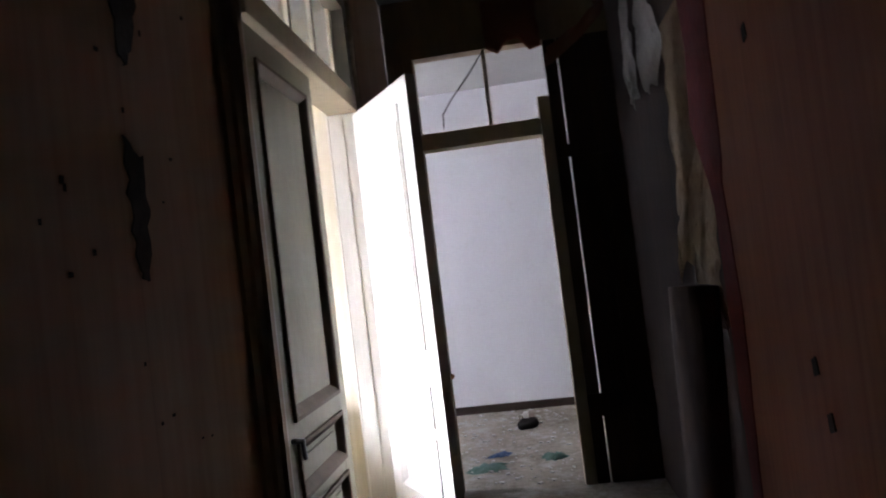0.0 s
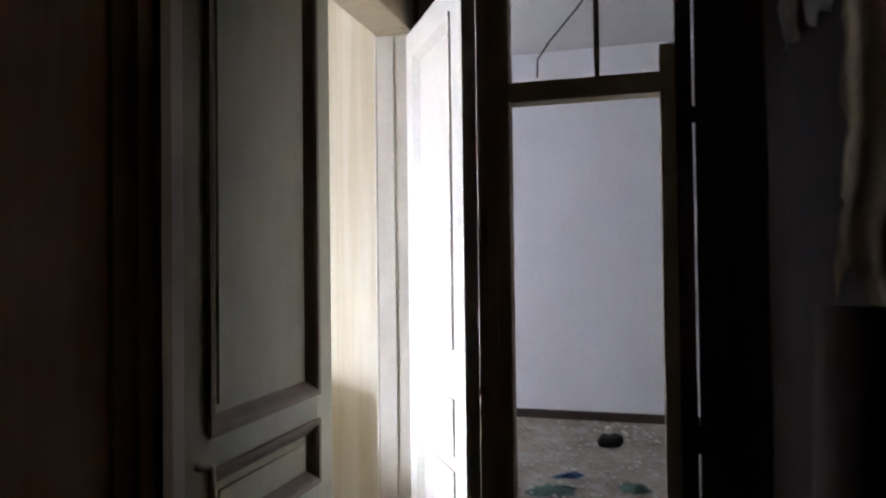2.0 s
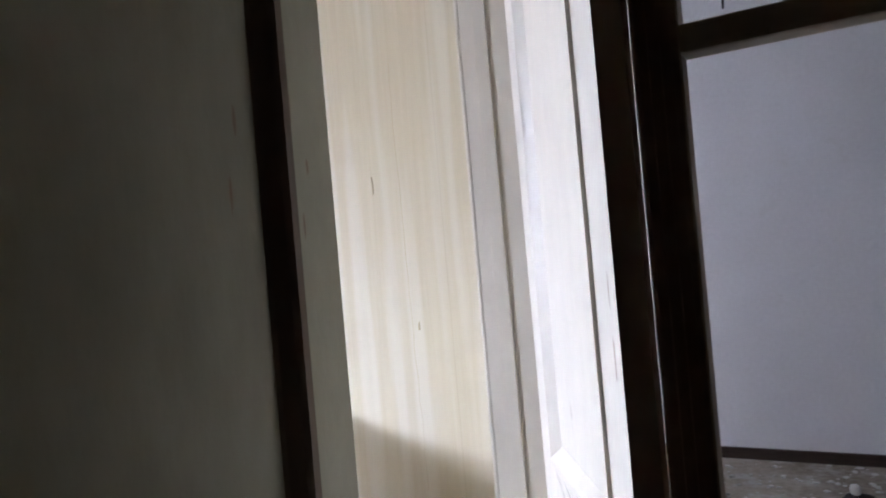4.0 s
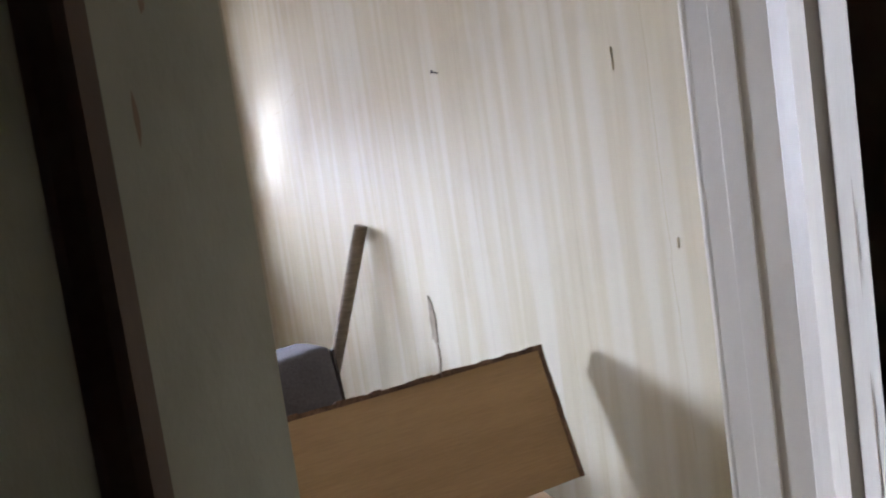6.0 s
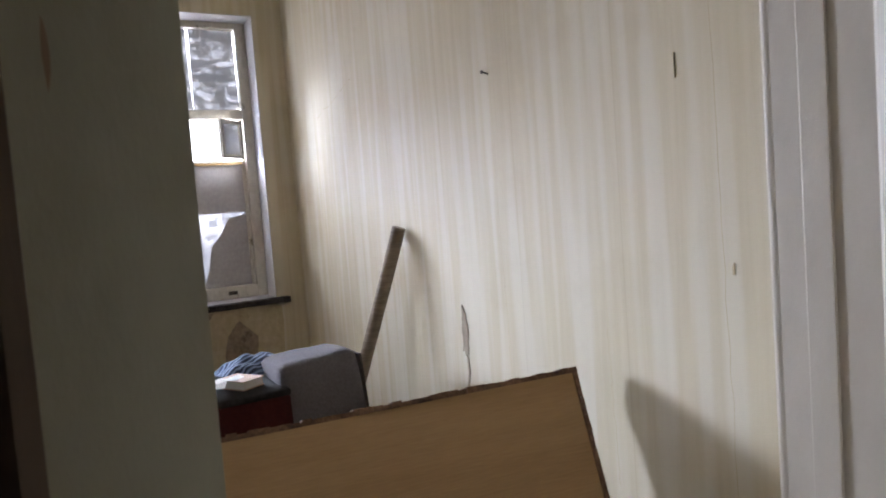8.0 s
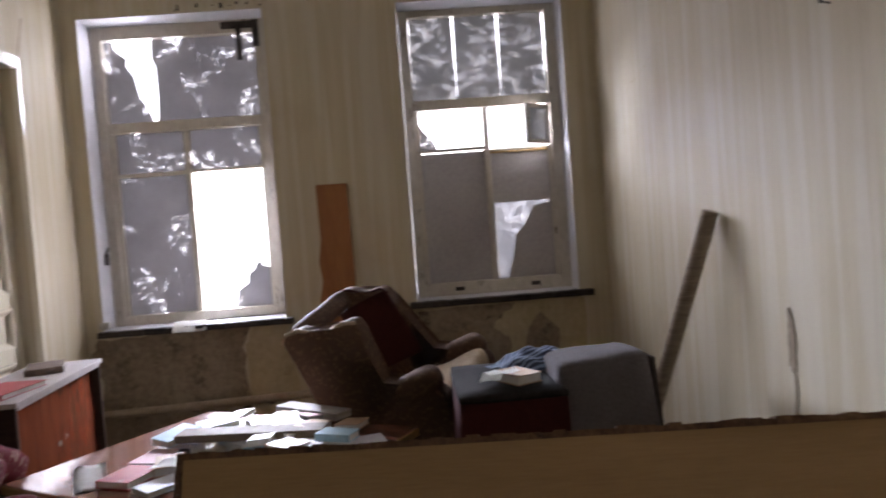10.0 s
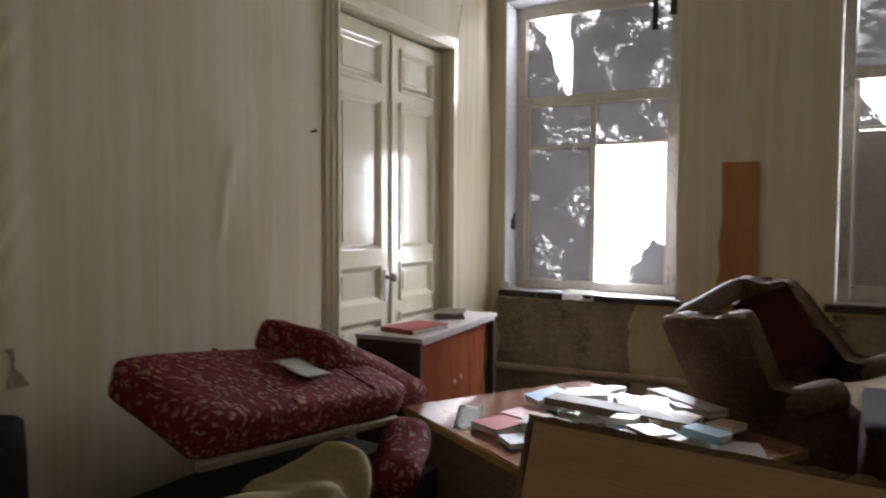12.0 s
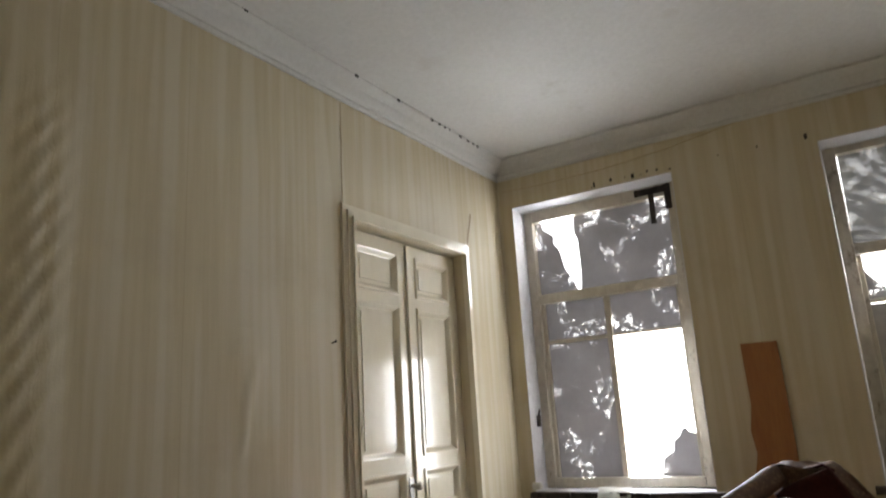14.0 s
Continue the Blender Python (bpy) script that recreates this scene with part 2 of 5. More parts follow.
M["floral"] = floral("red_brocade", (0.17, 0.013, 0.019), (0.46, 0.33, 0.24), (0.075, 0.006, 0.009))
M["armchair"] = floral("armchair_fabric", (0.105, 0.058, 0.034), (0.19, 0.125, 0.07), (0.065, 0.036, 0.022))
M["armchair_in"] = worn("armchair_velour", (0.03, 0.008, 0.007), (0.05, 0.014, 0.011), 0.9, 4, 50, 0.3, obj=True, spec=0.1)
M["seat_pad"] = worn("stained_seat_cloth", (0.34, 0.25, 0.16), (0.48, 0.38, 0.26), 0.9, 5, 50, 0.4, obj=True, dirt=(0.36, 0.13, 0.05), dirt_at=(0.58, 0.66))
M["grey_cloth"] = worn("grey_upholstery", (0.095, 0.085, 0.085), (0.14, 0.125, 0.125), 0.95, 3, 80, 0.35, obj=True, spec=0.1)
M["dark_red"] = worn("dark_red_upholstery", (0.035, 0.008, 0.008), (0.06, 0.014, 0.012), 0.85, 3, 60, 0.3, obj=True, spec=0.1)
M["dark_cloth"] = worn("dark_cloth", (0.017, 0.015, 0.014), (0.035, 0.031, 0.028), 0.95, 3, 60, 0.3, obj=True, spec=0.1)
M["olive_cloth"] = worn("olive_cloth", (0.20, 0.15, 0.058), (0.29, 0.225, 0.10), 0.9, 3, 60, 0.3, obj=True)
M["page"] = worn("paper", (0.62, 0.60, 0.54), (0.74, 0.72, 0.66), 0.8, 5, 40, 0.05, obj=True)
M["steel"] = worn("worn_steel", (0.35, 0.33, 0.30), (0.5, 0.48, 0.45), 0.4, 6, 60, 0.1, metal=0.9)
M["rust"] = worn("rusty_pipe", (0.24, 0.17, 0.11), (0.36, 0.29, 0.21), 0.8, 8, 60, 0.3, obj=True)
M["lath"] = worn("dark_partition", (0.035, 0.022, 0.015), (0.075, 0.048, 0.03), 0.85, 2, 20, 0.4, (1.5, 1.5, 0.15))
M["red_layer"] = worn("red_underpaper", (0.075, 0.008, 0.008), (0.13, 0.018, 0.016), 0.9, 3, 40, 0.3)
M["torn_paper"] = worn("torn_paper_back", (0.24, 0.165, 0.09), (0.36, 0.26, 0.15), 0.95, 4, 40, 0.4, obj=True, dirt=(0.10, 0.06, 0.035))
M["torn_light"] = worn("torn_paper_light", (0.42, 0.39, 0.33), (0.58, 0.55, 0.48), 0.95, 6, 40, 0.4, obj=True, dirt=(0.2, 0.16, 0.12))
M["glass"] = worn("dusty_glass", (0.5, 0.5, 0.5), (0.6, 0.6, 0.6), 0.2, 3, 30, 0.0)
b = M["glass"].node_tree.nodes["Principled BSDF"]
b.inputs["Transmission Weight"].default_value, b.inputs["IOR"].default_value = 0.9, 1.2
COVERS = []
for k, (c1, c2) in enumerate([((0.34, 0.05, 0.05), (0.45, 0.09, 0.08)), ((0.28, 0.42, 0.5), (0.36, 0.52, 0.6)), ((0.5, 0.46, 0.38), (0.62, 0.58, 0.5)),
                              ((0.10, 0.07, 0.05), (0.18, 0.13, 0.10)), ((0.38, 0.24, 0.14), (0.48, 0.32, 0.2)), ((0.55, 0.56, 0.58), (0.7, 0.7, 0.72)), ((0.55, 0.3, 0.3), (0.65, 0.42, 0.4))]):
    COVERS.append(worn("book_cover", c1, c2, 0.6, 8, 60, 0.1, obj=True, dirt=(0.4, 0.38, 0.34), dirt_at=(0.6, 0.75)))


# ---- building helpers ----
def box(bm, lo, hi, m=None):
    """Adds a box between two corners; m: a pose for it. Returns its vertices."""
    vs = [bm.verts.new((x, y, z)) for x in (lo[0], hi[0]) for y in (lo[1], hi[1]) for z in (lo[2], hi[2])]
    for f in ((0, 1, 3, 2), (4, 6, 7, 5), (0, 4, 5, 1), (2, 3, 7, 6), (0, 2, 6, 4), (1, 5, 7, 3)):
        bm.faces.new([vs[i] for i in f])
    if m is not None:
        bmesh.ops.transform(bm, matrix=m, verts=vs)
    return vs


def finish(name, bm, material, parent=None, label="", smooth=False, bevel=0.0, segs=2):
    if bevel:
        bmesh.ops.bevel(bm, geom=bm.edges[:], offset=bevel, segments=segs, affect="EDGES", profile=0.6, clamp_overlap=True)
    bmesh.ops.recalc_face_normals(bm, faces=bm.faces[:])
    me = bpy.data.meshes.new(name)
    bm.to_mesh(me)
    bm.free()
    for f in me.polygons:
        f.use_smooth = smooth
    me.materials.append(material)
    ob = new(name, me)
    if parent is not None:
        ob.parent = parent
    if label:
        tagged(ob, label)
    return ob


def part(name, bm, material, parent, label="", **kw):
    return finish(name, bm, material, parent, label, **kw)


def boxes(name, material, parent, *pairs, label="", bevel=0.0, m=None):
    bm = bmesh.new()
    for lo, hi in pairs:
        box(bm, lo, hi, m)
    return finish(name, bm, material, parent, label, bevel=bevel)


def structure(name, material, *pairs, label="", category="wall"):
    ob = boxes(name, material, None, *pairs)
    return tagged(ob, label, category, kind="structure")


def thing(name, m, label, category, group=""):
    ob = new(name)
    ob.matrix_world = m
    ob.empty_display_size = 0.1
    return tagged(ob, label, category, group)


def slab(bm, outline, z0, z1, m=None):
    """An upright-sided slab from a flat outline (x, y)."""
    lo = [bm.verts.new((x, y, z0)) for x, y in outline]
    hi = [bm.verts.new((x, y, z1)) for x, y in outline]
    n = len(outline)
    bm.faces.new(lo[::-1])
    bm.faces.new(hi)
    for i in range(n):
        bm.faces.new((lo[i], lo[(i + 1) % n], hi[(i + 1) % n], hi[i]))
    if m is not None:
        bmesh.ops.transform(bm, matrix=m, verts=lo + hi)


def soft_box(w, d, h, r=0.05, cuts=7, lump=0.012, seed=0.0):
    """An upholstered block, rounded, slightly lumpy, its base at z = 0 and centred."""
    bm = bmesh.new()
    bmesh.ops.create_cube(bm, size=1.0)
    bmesh.ops.subdivide_edges(bm, edges=bm.edges[:], cuts=cuts, use_grid_fill=True)
    half = Vector((w / 2, d / 2, h / 2))
    for v in bm.verts:
        p = Vector((v.co.x * w, v.co.y * d, v.co.z * h))
        core = Vector([max(-half[i] + r, min(half[i] - r, p[i])) for i in range(3)])
        off = p - core
        if off.length > 1e-6:
            p = core + off.normalized() * r
        p += noise.noise_vector(p * 6 + Vector((seed, seed, seed))) * lump
        v.co = p + Vector((0, 0, h / 2))
    return bm


def tube(bm, a, b, r0, r1=None, n=10):
    a, b = Vector(a), Vector(b)
    q = (b - a).to_track_quat("Z", "Y").to_matrix().to_4x4()
    m = Matrix.Translation((a + b) / 2) @ q
    bmesh.ops.create_cone(bm, cap_ends=True, segments=n, radius1=r0, radius2=r0 if r1 is None else r1, depth=(b - a).length, matrix=m)


# ---- the shell ----
H = 3.21
XW, XC, XR = 4.13, 4.247, 5.62      # room side and corridor side of the partition, far side of the corridor
YN, YE, YB = 3.272, 3.715, 6.2     # room's end wall, corridor's end frame, back of the white room
Y0 = -3.4

structure("floor", M["floor"], ((-0.2, -0.3, -0.2), (8.0, YB + 0.3, 0.0)), ((4.0, Y0 - 0.2, -0.2), (8.0, -0.3, 0.0)), label="dusty bare floor strewn with plaster dust", category="floor")
structure("ceiling", M["ceiling"], ((-0.45, -0.3, H), (XW, YN, H + 0.2)), ((XW, Y0 - 0.2, H), (8.0, YE, H + 0.2)), ((-0.45, YE, H), (8.0, YB + 0.3, H + 0.2)), ((-0.45, YN, H), (XW, YE, H + 0.2)),
          label="cracked pale limewashed ceiling", category="ceiling")

W1, W2 = (0.105, 1.225, 0.955, 2.865), (2.045, 3.075, 0.985, 2.85)
WT = -0.47                           # outer face of the window wall


def pierced(name, material, x0, x1, y0, y1, z1, openings, label):
    """A wall across y with rectangular openings (y0, y1, z0, z1)."""
    pairs, y = [], y0
    for a, b_, lo, hi in openings:
        pairs += [((x0, y, 0), (x1, a, z1)), ((x0, a, hi), (x1, b_, z1))]
        if lo > 0:
            pairs.append(((x0, a, 0), (x1, b_, lo)))
        y = b_
    pairs.append(((x0, y, 0), (x1, y1, z1)))
    return structure(name, material, *pairs, label=label)


pierced("wall_west", M["paper_room"], WT, 0.0, -0.2, YN, H, [W1, W2], "window wall in faded cream striped wallpaper")
pierced("wall_west_white_room", M["white_wall"], -0.2, 0.0, YN + 0.1, YB, H, [(3.95, 5.15, 0.9, 2.75)], "white plastered window wall")
structure("wall_north", M["paper_room"], ((0.0, YN, 0), (XW, YN + 0.06, H)), label="long wall in faded cream satin striped wallpaper")
structure("wall_north_back", M["white_wall"], ((0.0, YN + 0.064, 0), (XW, YN + 0.12, H)), label="white plastered side of the dividing wall")
structure("wall_south", M["paper_room"], ((0.0, -0.2, 0), (0.575, 0, H)), ((1.665, -0.2, 0), (XC, 0, H)), ((0.575, -0.2, 2.445), (1.665, 0, H)), ((0.575, -0.2, 0), (1.665, -0.16, 2.445)),
          label="wall in faded cream striped wallpaper with creases")
D1A, D1B, D1T = 1.12, 2.585, 2.80    # the opening in the partition
structure("wall_east", M["paper_room"], ((XW, 0, 0), (XW + 0.058, D1A, H)), ((XW, D1B, 0), (XW + 0.058, YN, H)), ((XW, D1A, D1T), (XW + 0.058, D1B, H)), label="partition wall in faded cream wallpaper")
structure("wall_corridor_left", M["paper_corr"], ((XW + 0.062, Y0, 0), (XC - 0.01, D1A, H)), ((XW + 0.062, D1B, 0), (XC - 0.01, YE, H)), ((XW + 0.062, D1A, D1T), (XC - 0.01, D1B, H)),
          label="corridor wall in dark brown stained torn wallpaper")
structure("wall_corridor_right", M["paper_red"], ((XR, Y0, 0), (XR + 0.12, 1.62, H)), label="corridor wall in dark red-brown wallpaper")
structure("wall_corridor_lath", M["lath"], ((XR + 0.05, 1.62, 0), (XR + 0.17, YE + 0.1, H)), label="bare dark wooden partition behind torn wallpaper")
structure("wall_corridor_back", M["paper_corr"], ((XC - 0.2, Y0 - 0.12, 0), (XR + 0.12, Y0, H)), label="dark end wall of the corridor")
structure("wall_white_back", M["white_wall"], ((-0.2, YB, 0), (8.0, YB + 0.12, H)), label="white plastered back wall with faint stains")
structure("wall_white_right", M["white_wall"], ((7.6, YE, 0), (7.72, YB, H)), label="white plastered side wall")
structure("wall_white_left", M["white_wall"], ((XR + 0.17, YE, 0), (7.72, YE + 0.1, H)), label="white plastered front wall")

# outside: overcast sky close to the windows
bm = bmesh.new()
box(bm, (-3.2, -5.0, -4.0), (-3.1, 9.0, 9.0))
m, ns, ls, b = mat("overcast_sky")
b.inputs["Base Color"].default_value = (0.8, 0.8, 0.8, 1)
b.inputs["Emission Color"].default_value = (0.93, 0.96, 1.0, 1)
b.inputs["Emission Strength"].default_value = 3.0
tagged(finish("backdrop", bm, m), "blank white overcast sky outside the windows", "backdrop", kind="structure")

# outside: the ground far below the windows
gb = bmesh.new()
box(gb, (-900, -900, -6.2), (900, 900, -6.0))
tagged(finish("ground", gb, M["floor"]), "distant open ground below the windows", "ground", kind="structure")


# ---- cornices and baseboards ----
def cornice(name, a, b_, inward):
    """A coved moulding along the top of a wall from a to b_, three rounded steps."""
    bm = bmesh.new()
    a, b_ = Vector((*a, 0)), Vector((*b_, 0))
    n = Vector((*inward, 0))
    prof = [(0.0, -0.13), (0.012, -0.13), (0.018, -0.115), (0.014, -0.10), (0.03, -0.085), (0.055, -0.045), (0.09, -0.02), (0.10, -0.012), (0.10, -0.002), (0.0, -0.002)]
    rows = []
    for p in (a, b_):
        rows.append([bm.verts.new(p + n * (d + 0.002) + Vector((0, 0, H + z))) for d, z in prof])
    for i in range(len(prof) - 1):
        bm.faces.new((rows[0][i], rows[0][i + 1], rows[1][i + 1], rows[1][i]))
    return tagged(finish(name, bm, M["ceiling"], smooth=False), "pale plaster cornice with cracked edges", "cornice", kind="structure")


cornice("trim_cornice", (0, 0), (XW, 0), (0, 1))
cornice("trim_cornice", (0, 0), (0, YN), (1, 0))
cornice("trim_cornice", (0, YN), (XW, YN), (0, -1))
for lo, hi in (((1.80, 0.002, 0), (XW, 0.022, 0.12)), ((0, YN - 0.022, 0), (XW, YN - 0.002, 0.12))):
    structure("baseboard", M["brown"], (lo, hi), label="dark brown painted baseboard", category="baseboard")
structure("baseboard", M["dark_wood"], ((0, YB - 0.022, 0), (7.6, YB - 0.002, 0.075)), label="dark red-brown painted baseboard", category="baseboard")


# ---- doors ----
def leaf(name, parent, w, h, panels, paint, mould, t=0.042, edge=0.095, deep=1.0):
    """A panelled door leaf in x 0..w, its face at y = 0 and its back at y = t. panels: (z0, z1) from the floor up."""
    body = new(name)
    body.parent = parent
    x0, x1 = edge, w - edge
    zs = [0.0] + [z for p in panels for z in p] + [h]
    bm = bmesh.new()
    box(bm, (0, 0, 0), (x0, t, h))
    box(bm, (x1, 0, 0), (w, t, h))
    for i in range(0, len(zs), 2):
        box(bm, (x0, 0.0005, zs[i]), (x1, t - 0.0005, zs[i + 1]))
    part("stiles", bm, paint, body)
    for z0, z1 in panels:
        bm = bmesh.new()
        box(bm, (x0, 0.018 * deep, z0), (x1, t - 0.018 * deep, z1))
        # raised field
        for y, s in ((0.011 * deep, 1), (t - 0.011 * deep, -1)):
            box(bm, (x0 + 0.05, min(y, y + s * 0.008), z0 + 0.05), (x1 - 0.05, max(y, y + s * 0.008), z1 - 0.05))
        part("panel", bm, paint, body)
        bm = bmesh.new()
        for y0, y1 in ((-0.009 * deep, 0.017 * deep), (t - 0.017 * deep, t + 0.009 * deep)):
            prof = [(0.0, 0.002 if y0 < 0 else t - 0.002), (0.0, y0 if y0 < 0 else y1), (0.012, (y0 if y0 < 0 else y1)), (0.020, (y0 + 0.006 if y0 < 0 else y1 - 0.006)), (0.034, (y1 - 0.004 if y0 < 0 else y0 + 0.004)), (0.040, (y1 if y0 < 0 else y0))]
            rings = []
            for d, y in prof:
                rings.append([bm.verts.new(c) for c in ((x0 - 0.008 + d, y, z0 - 0.008 + d), (x1 + 0.008 - d, y, z0 - 0.008 + d), (x1 + 0.008 - d, y, z1 + 0.008 - d), (x0 - 0.008 + d, y, z1 + 0.008 - d))])
            for ra, rb in zip(rings, rings[1:]):
                for i in range(4):
                    bm.faces.new((ra[i], ra[(i + 1) % 4], rb[(i + 1) % 4], rb[i]))
        part("moulding", bm, mould, body)
    return body


def casing(parent, x0, x1, zt, face, depth, material, width=0.09, out=1):
    """Moulded architrave round an opening in x; face: its wall's plane in y, standing out along out."""
    steps = [(0.0, 0.012, width), (0.012, 0.024, width * 0.62), (0.024, 0.036, width * 0.22)]
    for side in (0, 1, 2):
        bm = bmesh.new()
        for d0, d1, wd in steps:
            ya, yb = sorted((face + out * d0, face + out * d1))
            if side == 0:
                box(bm, (x0 - wd, ya, 0), (x0, yb, zt))
            elif side == 1:
                box(bm, (x1, ya, 0), (x1 + wd, yb, zt))
            else:
                box(bm, (x0 - wd, ya, zt + 0.0005), (x1 + wd, yb, zt + wd))
        part("casing", bm, material, parent)


def handle_knob(parent, x, y, z, out=-1):
    bm = bmesh.new()
    tube(bm, (x, y, z), (x, y + out * 0.035, z), 0.011)
    bmesh.ops.create_uvsphere(bm, u_segments=12, v_segments=8, radius=0.022, matrix=Matrix.Translation((x, y + out * 0.05, z)))
    part("knob", bm, M["steel"], parent, "worn steel knob", smooth=True)
    boxes("lock_plate", M["steel"], parent, ((x - 0.018, y + min(0, out * 0.004), z - 0.13), (x + 0.018, y + max(0, out * 0.004), z + 0.04)))


D2_PANELS = [(0.16, 0.42), (0.52, 0.90), (0.985, 1.185), (1.265, 2.06), (2.135, 2.355)]
# the double door in the south wall, shut
d2 = thing("double_door", pose(1.665, 0, 0, 0, 0, 180), "closed cream gloss-painted panelled double door with moulded casing", "door")
la = leaf("door_leaf", d2, 0.55, 2.43, [(a, b_) for a, b_ in D2_PANELS], M["paint"], M["paint"])
la.location = (0, 0.055, 0)
lb = leaf("door_leaf", d2, 0.535, 2.43, D2_PANELS, M["paint"], M["paint"])
lb.location = (0.552, 0.060, 0)
boxes("cover_strip", M["paint"], d2, ((0.535, 0.040, 0.01), (0.572, 0.054, 2.42)), bevel=0.005)
handle_knob(la, 0.50, -0.004, 1.115)
casing(d2, 0.0, 1.09, 2.445, 0.0, 0.1, M["paint"], 0.075, -1)
tagged(d2, kind="structure")

# the tall doorway between corridor and room: a shut leaf, an open leaf and a glazed light over them
LW, LH = 0.667, 2.225
d1 = thing("corridor_door", pose(XC, 1.18, 0), "tall cream double door to the room, one leaf open, glazed light above", "door")
tagged(d1, kind="structure")
D1_PANELS = [(0.16, 0.40), (0.48, 0.74), (0.80, 0.955), (1.035, 2.125)]
# the corridor's shade on this leaf is painted into its colours
shut = leaf("shut_leaf", d1, LW, LH, D1_PANELS, M["paint_shut_shaded"], M["mould"])
shut.matrix_local = pose(-0.0, 0, 0, 0, 0, 90)
bm = bmesh.new()
tube(bm, (0.05, 0.0, 0.98), (0.05, -0.035, 0.98), 0.008)
tube(bm, (0.05, -0.032, 0.985), (0.055, -0.035, 0.925), 0.008, 0.006)
part("handle", bm, M["steel"], shut, "bent steel lever handle", smooth=True)
ajar = leaf("open_leaf", d1, 0.645, LH, D1_PANELS[:3] + [(1.12, 2.125)], M["paint_old"], M["paint_old"], edge=0.112, deep=0.75)
ajar.matrix_local = pose(0.0, 2.527 - 1.18, 0, 0, 0, -57)
bm = bmesh.new()
tube(bm, (0.57, 0.042, 0.99), (0.57, 0.085, 0.99), 0.010)
tube(bm, (0.58, 0.082, 0.995), (0.50, 0.086, 0.975), 0.011, 0.009)
part("handle", bm, M["hardboard"], ajar, "rusty lever handle", smooth=True)
boxes("lock_plate", M["steel"], ajar, ((0.6455, 0.012, 0.70), (0.648, 0.032, 0.95)))
for lf, chips in ((ajar, [(0.615, -0.0006, 1.50, 0.003, 0.035), (0.618, -0.0006, 1.40, 0.004, 0.045), (0.545, -0.0006, 1.60, 0.0015, 0.40), (0.545, -0.0006, 1.19, 0.002, 0.05)]),
                  (shut, [(0.60, -0.0006, 1.62, 0.002, 0.022), (0.615, -0.0006, 1.70, 0.003, 0.015), (0.59, -0.0006, 1.78, 0.002, 0.03), (0.50, 0.0105, 1.75, 0.003, 0.024), (0.485, 0.0105, 1.66, 0.003, 0.03)])):
    for x, y, z, w, hh in chips:
        bm = bmesh.new()
        ring = [(x + w * random.uniform(0.5, 1.0) * math.cos(a), z + hh * random.uniform(0.6, 1.0) * math.sin(a)) for a in [k * 0.6283 for k in range(10)]]
        bm.faces.new([bm.verts.new((px, y, pz)) for px, pz in ring])
        part("paint_chip", bm, M["brown"], lf, "chip of missing paint")
# slanting cracks in the paint under the upper panel of the open leaf
for k in range(7):
    x0, z0, x1, z1 = 0.115 + 0.022 * k, 1.105 - 0.006 * (k % 3), 0.27 + 0.040 * k, 0.985 - 0.012 * (k % 4)
    bm = bmesh.new()
    n, w = 8, 0.0012 + 0.0008 * (k % 3)
    row = [(x0 + (x1 - x0) * i / n, z0 + (z1 - z0) * i / n + random.uniform(-0.003, 0.003)) for i in range(n + 1)]
    for (xa, za), (xb, zb) in zip(row, row[1:]):
        bm.faces.new([bm.verts.new(c) for c in ((xa, -0.0007, za), (xb, -0.0007, zb), (xb, -0.0007, zb + w), (xa, -0.0007, za + w))])
    part("paint_crack", bm, M["old_wood"], ajar, "thin slanting crack in the paint")
# frame, header and jambs
boxes("jamb", M["paint_old"], d1, ((XW - XC - 0.004, -0.062, 0), (0.012, -0.004, 2.80)), ((XW - XC - 0.004, 1.349, 0), (0.012, 1.407, 2.80)))
for y0, y1 in ((1.3445, 1.3485), (-0.0035, 0.0)):
    boxes("door_stop", M["paint_old"], d1, ((-0.085, y0, 0), (-0.05, y1, 2.234)), bevel=0.003)
boxes("jamb_bead", M["paint_old"], d1, ((XW - XC - 0.016, 1.349, 0), (XW - XC - 0.0045, 1.372, 2.80)), bevel=0.004)
boxes("header", M["olive"], d1, ((XW - XC - 0.004, -0.0035, 2.235), (0.028, 1.3485, 2.33)), bevel=0.006)
boxes("header", M["olive"], d1, ((XW - XC - 0.004, -0.0035, 2.745), (0.012, 1.3485, 2.80)))
for k in range(4):
    boxes("light_pane", M["glass"], d1, ((-0.07, 0.03 + k * 0.33, 2.332), (-0.066, 0.03 + k * 0.33 + 0.29, 2.743)))
for k in range(5):
    boxes("glazing_bar", M["olive"], d1, ((-0.085, -0.003 + k * 0.33, 2.3305), (-0.05, 0.028 + k * 0.33, 2.7445)))
cas = new("casing")
cas.parent = d1
for lo_, hi_, mm in ((0.0, 0.012, 0.115), (0.012, 0.026, 0.07), (0.026, 0.04, 0.03)):
    boxes("casing_strip", M["brown"], cas, ((lo_ - 0.009, -0.004 - mm - 0.056, 0), (hi_ - 0.0095, -0.062, 2.86)), ((lo_ - 0.009, 1.4075, 0), (hi_ - 0.0095, 1.41 + mm, 2.86)), ((lo_ - 0.009, -0.061, 2.8005), (hi_ - 0.0095, 1.407, 2.80 + mm)))

# the end frame of the corridor, a doorway without a door and a light without glass above it
EX0, EX1 = 4.416, 5.185
ed = thing("end_doorway", pose(0, YE, 0), "olive-brown wooden doorway frame with an empty light above", "doorway")
tagged(ed, kind="structure")
boxes("post", M["brown"], ed, ((XC - 0.006, 0, 0), (EX0, 0.10, H - 0.003)))
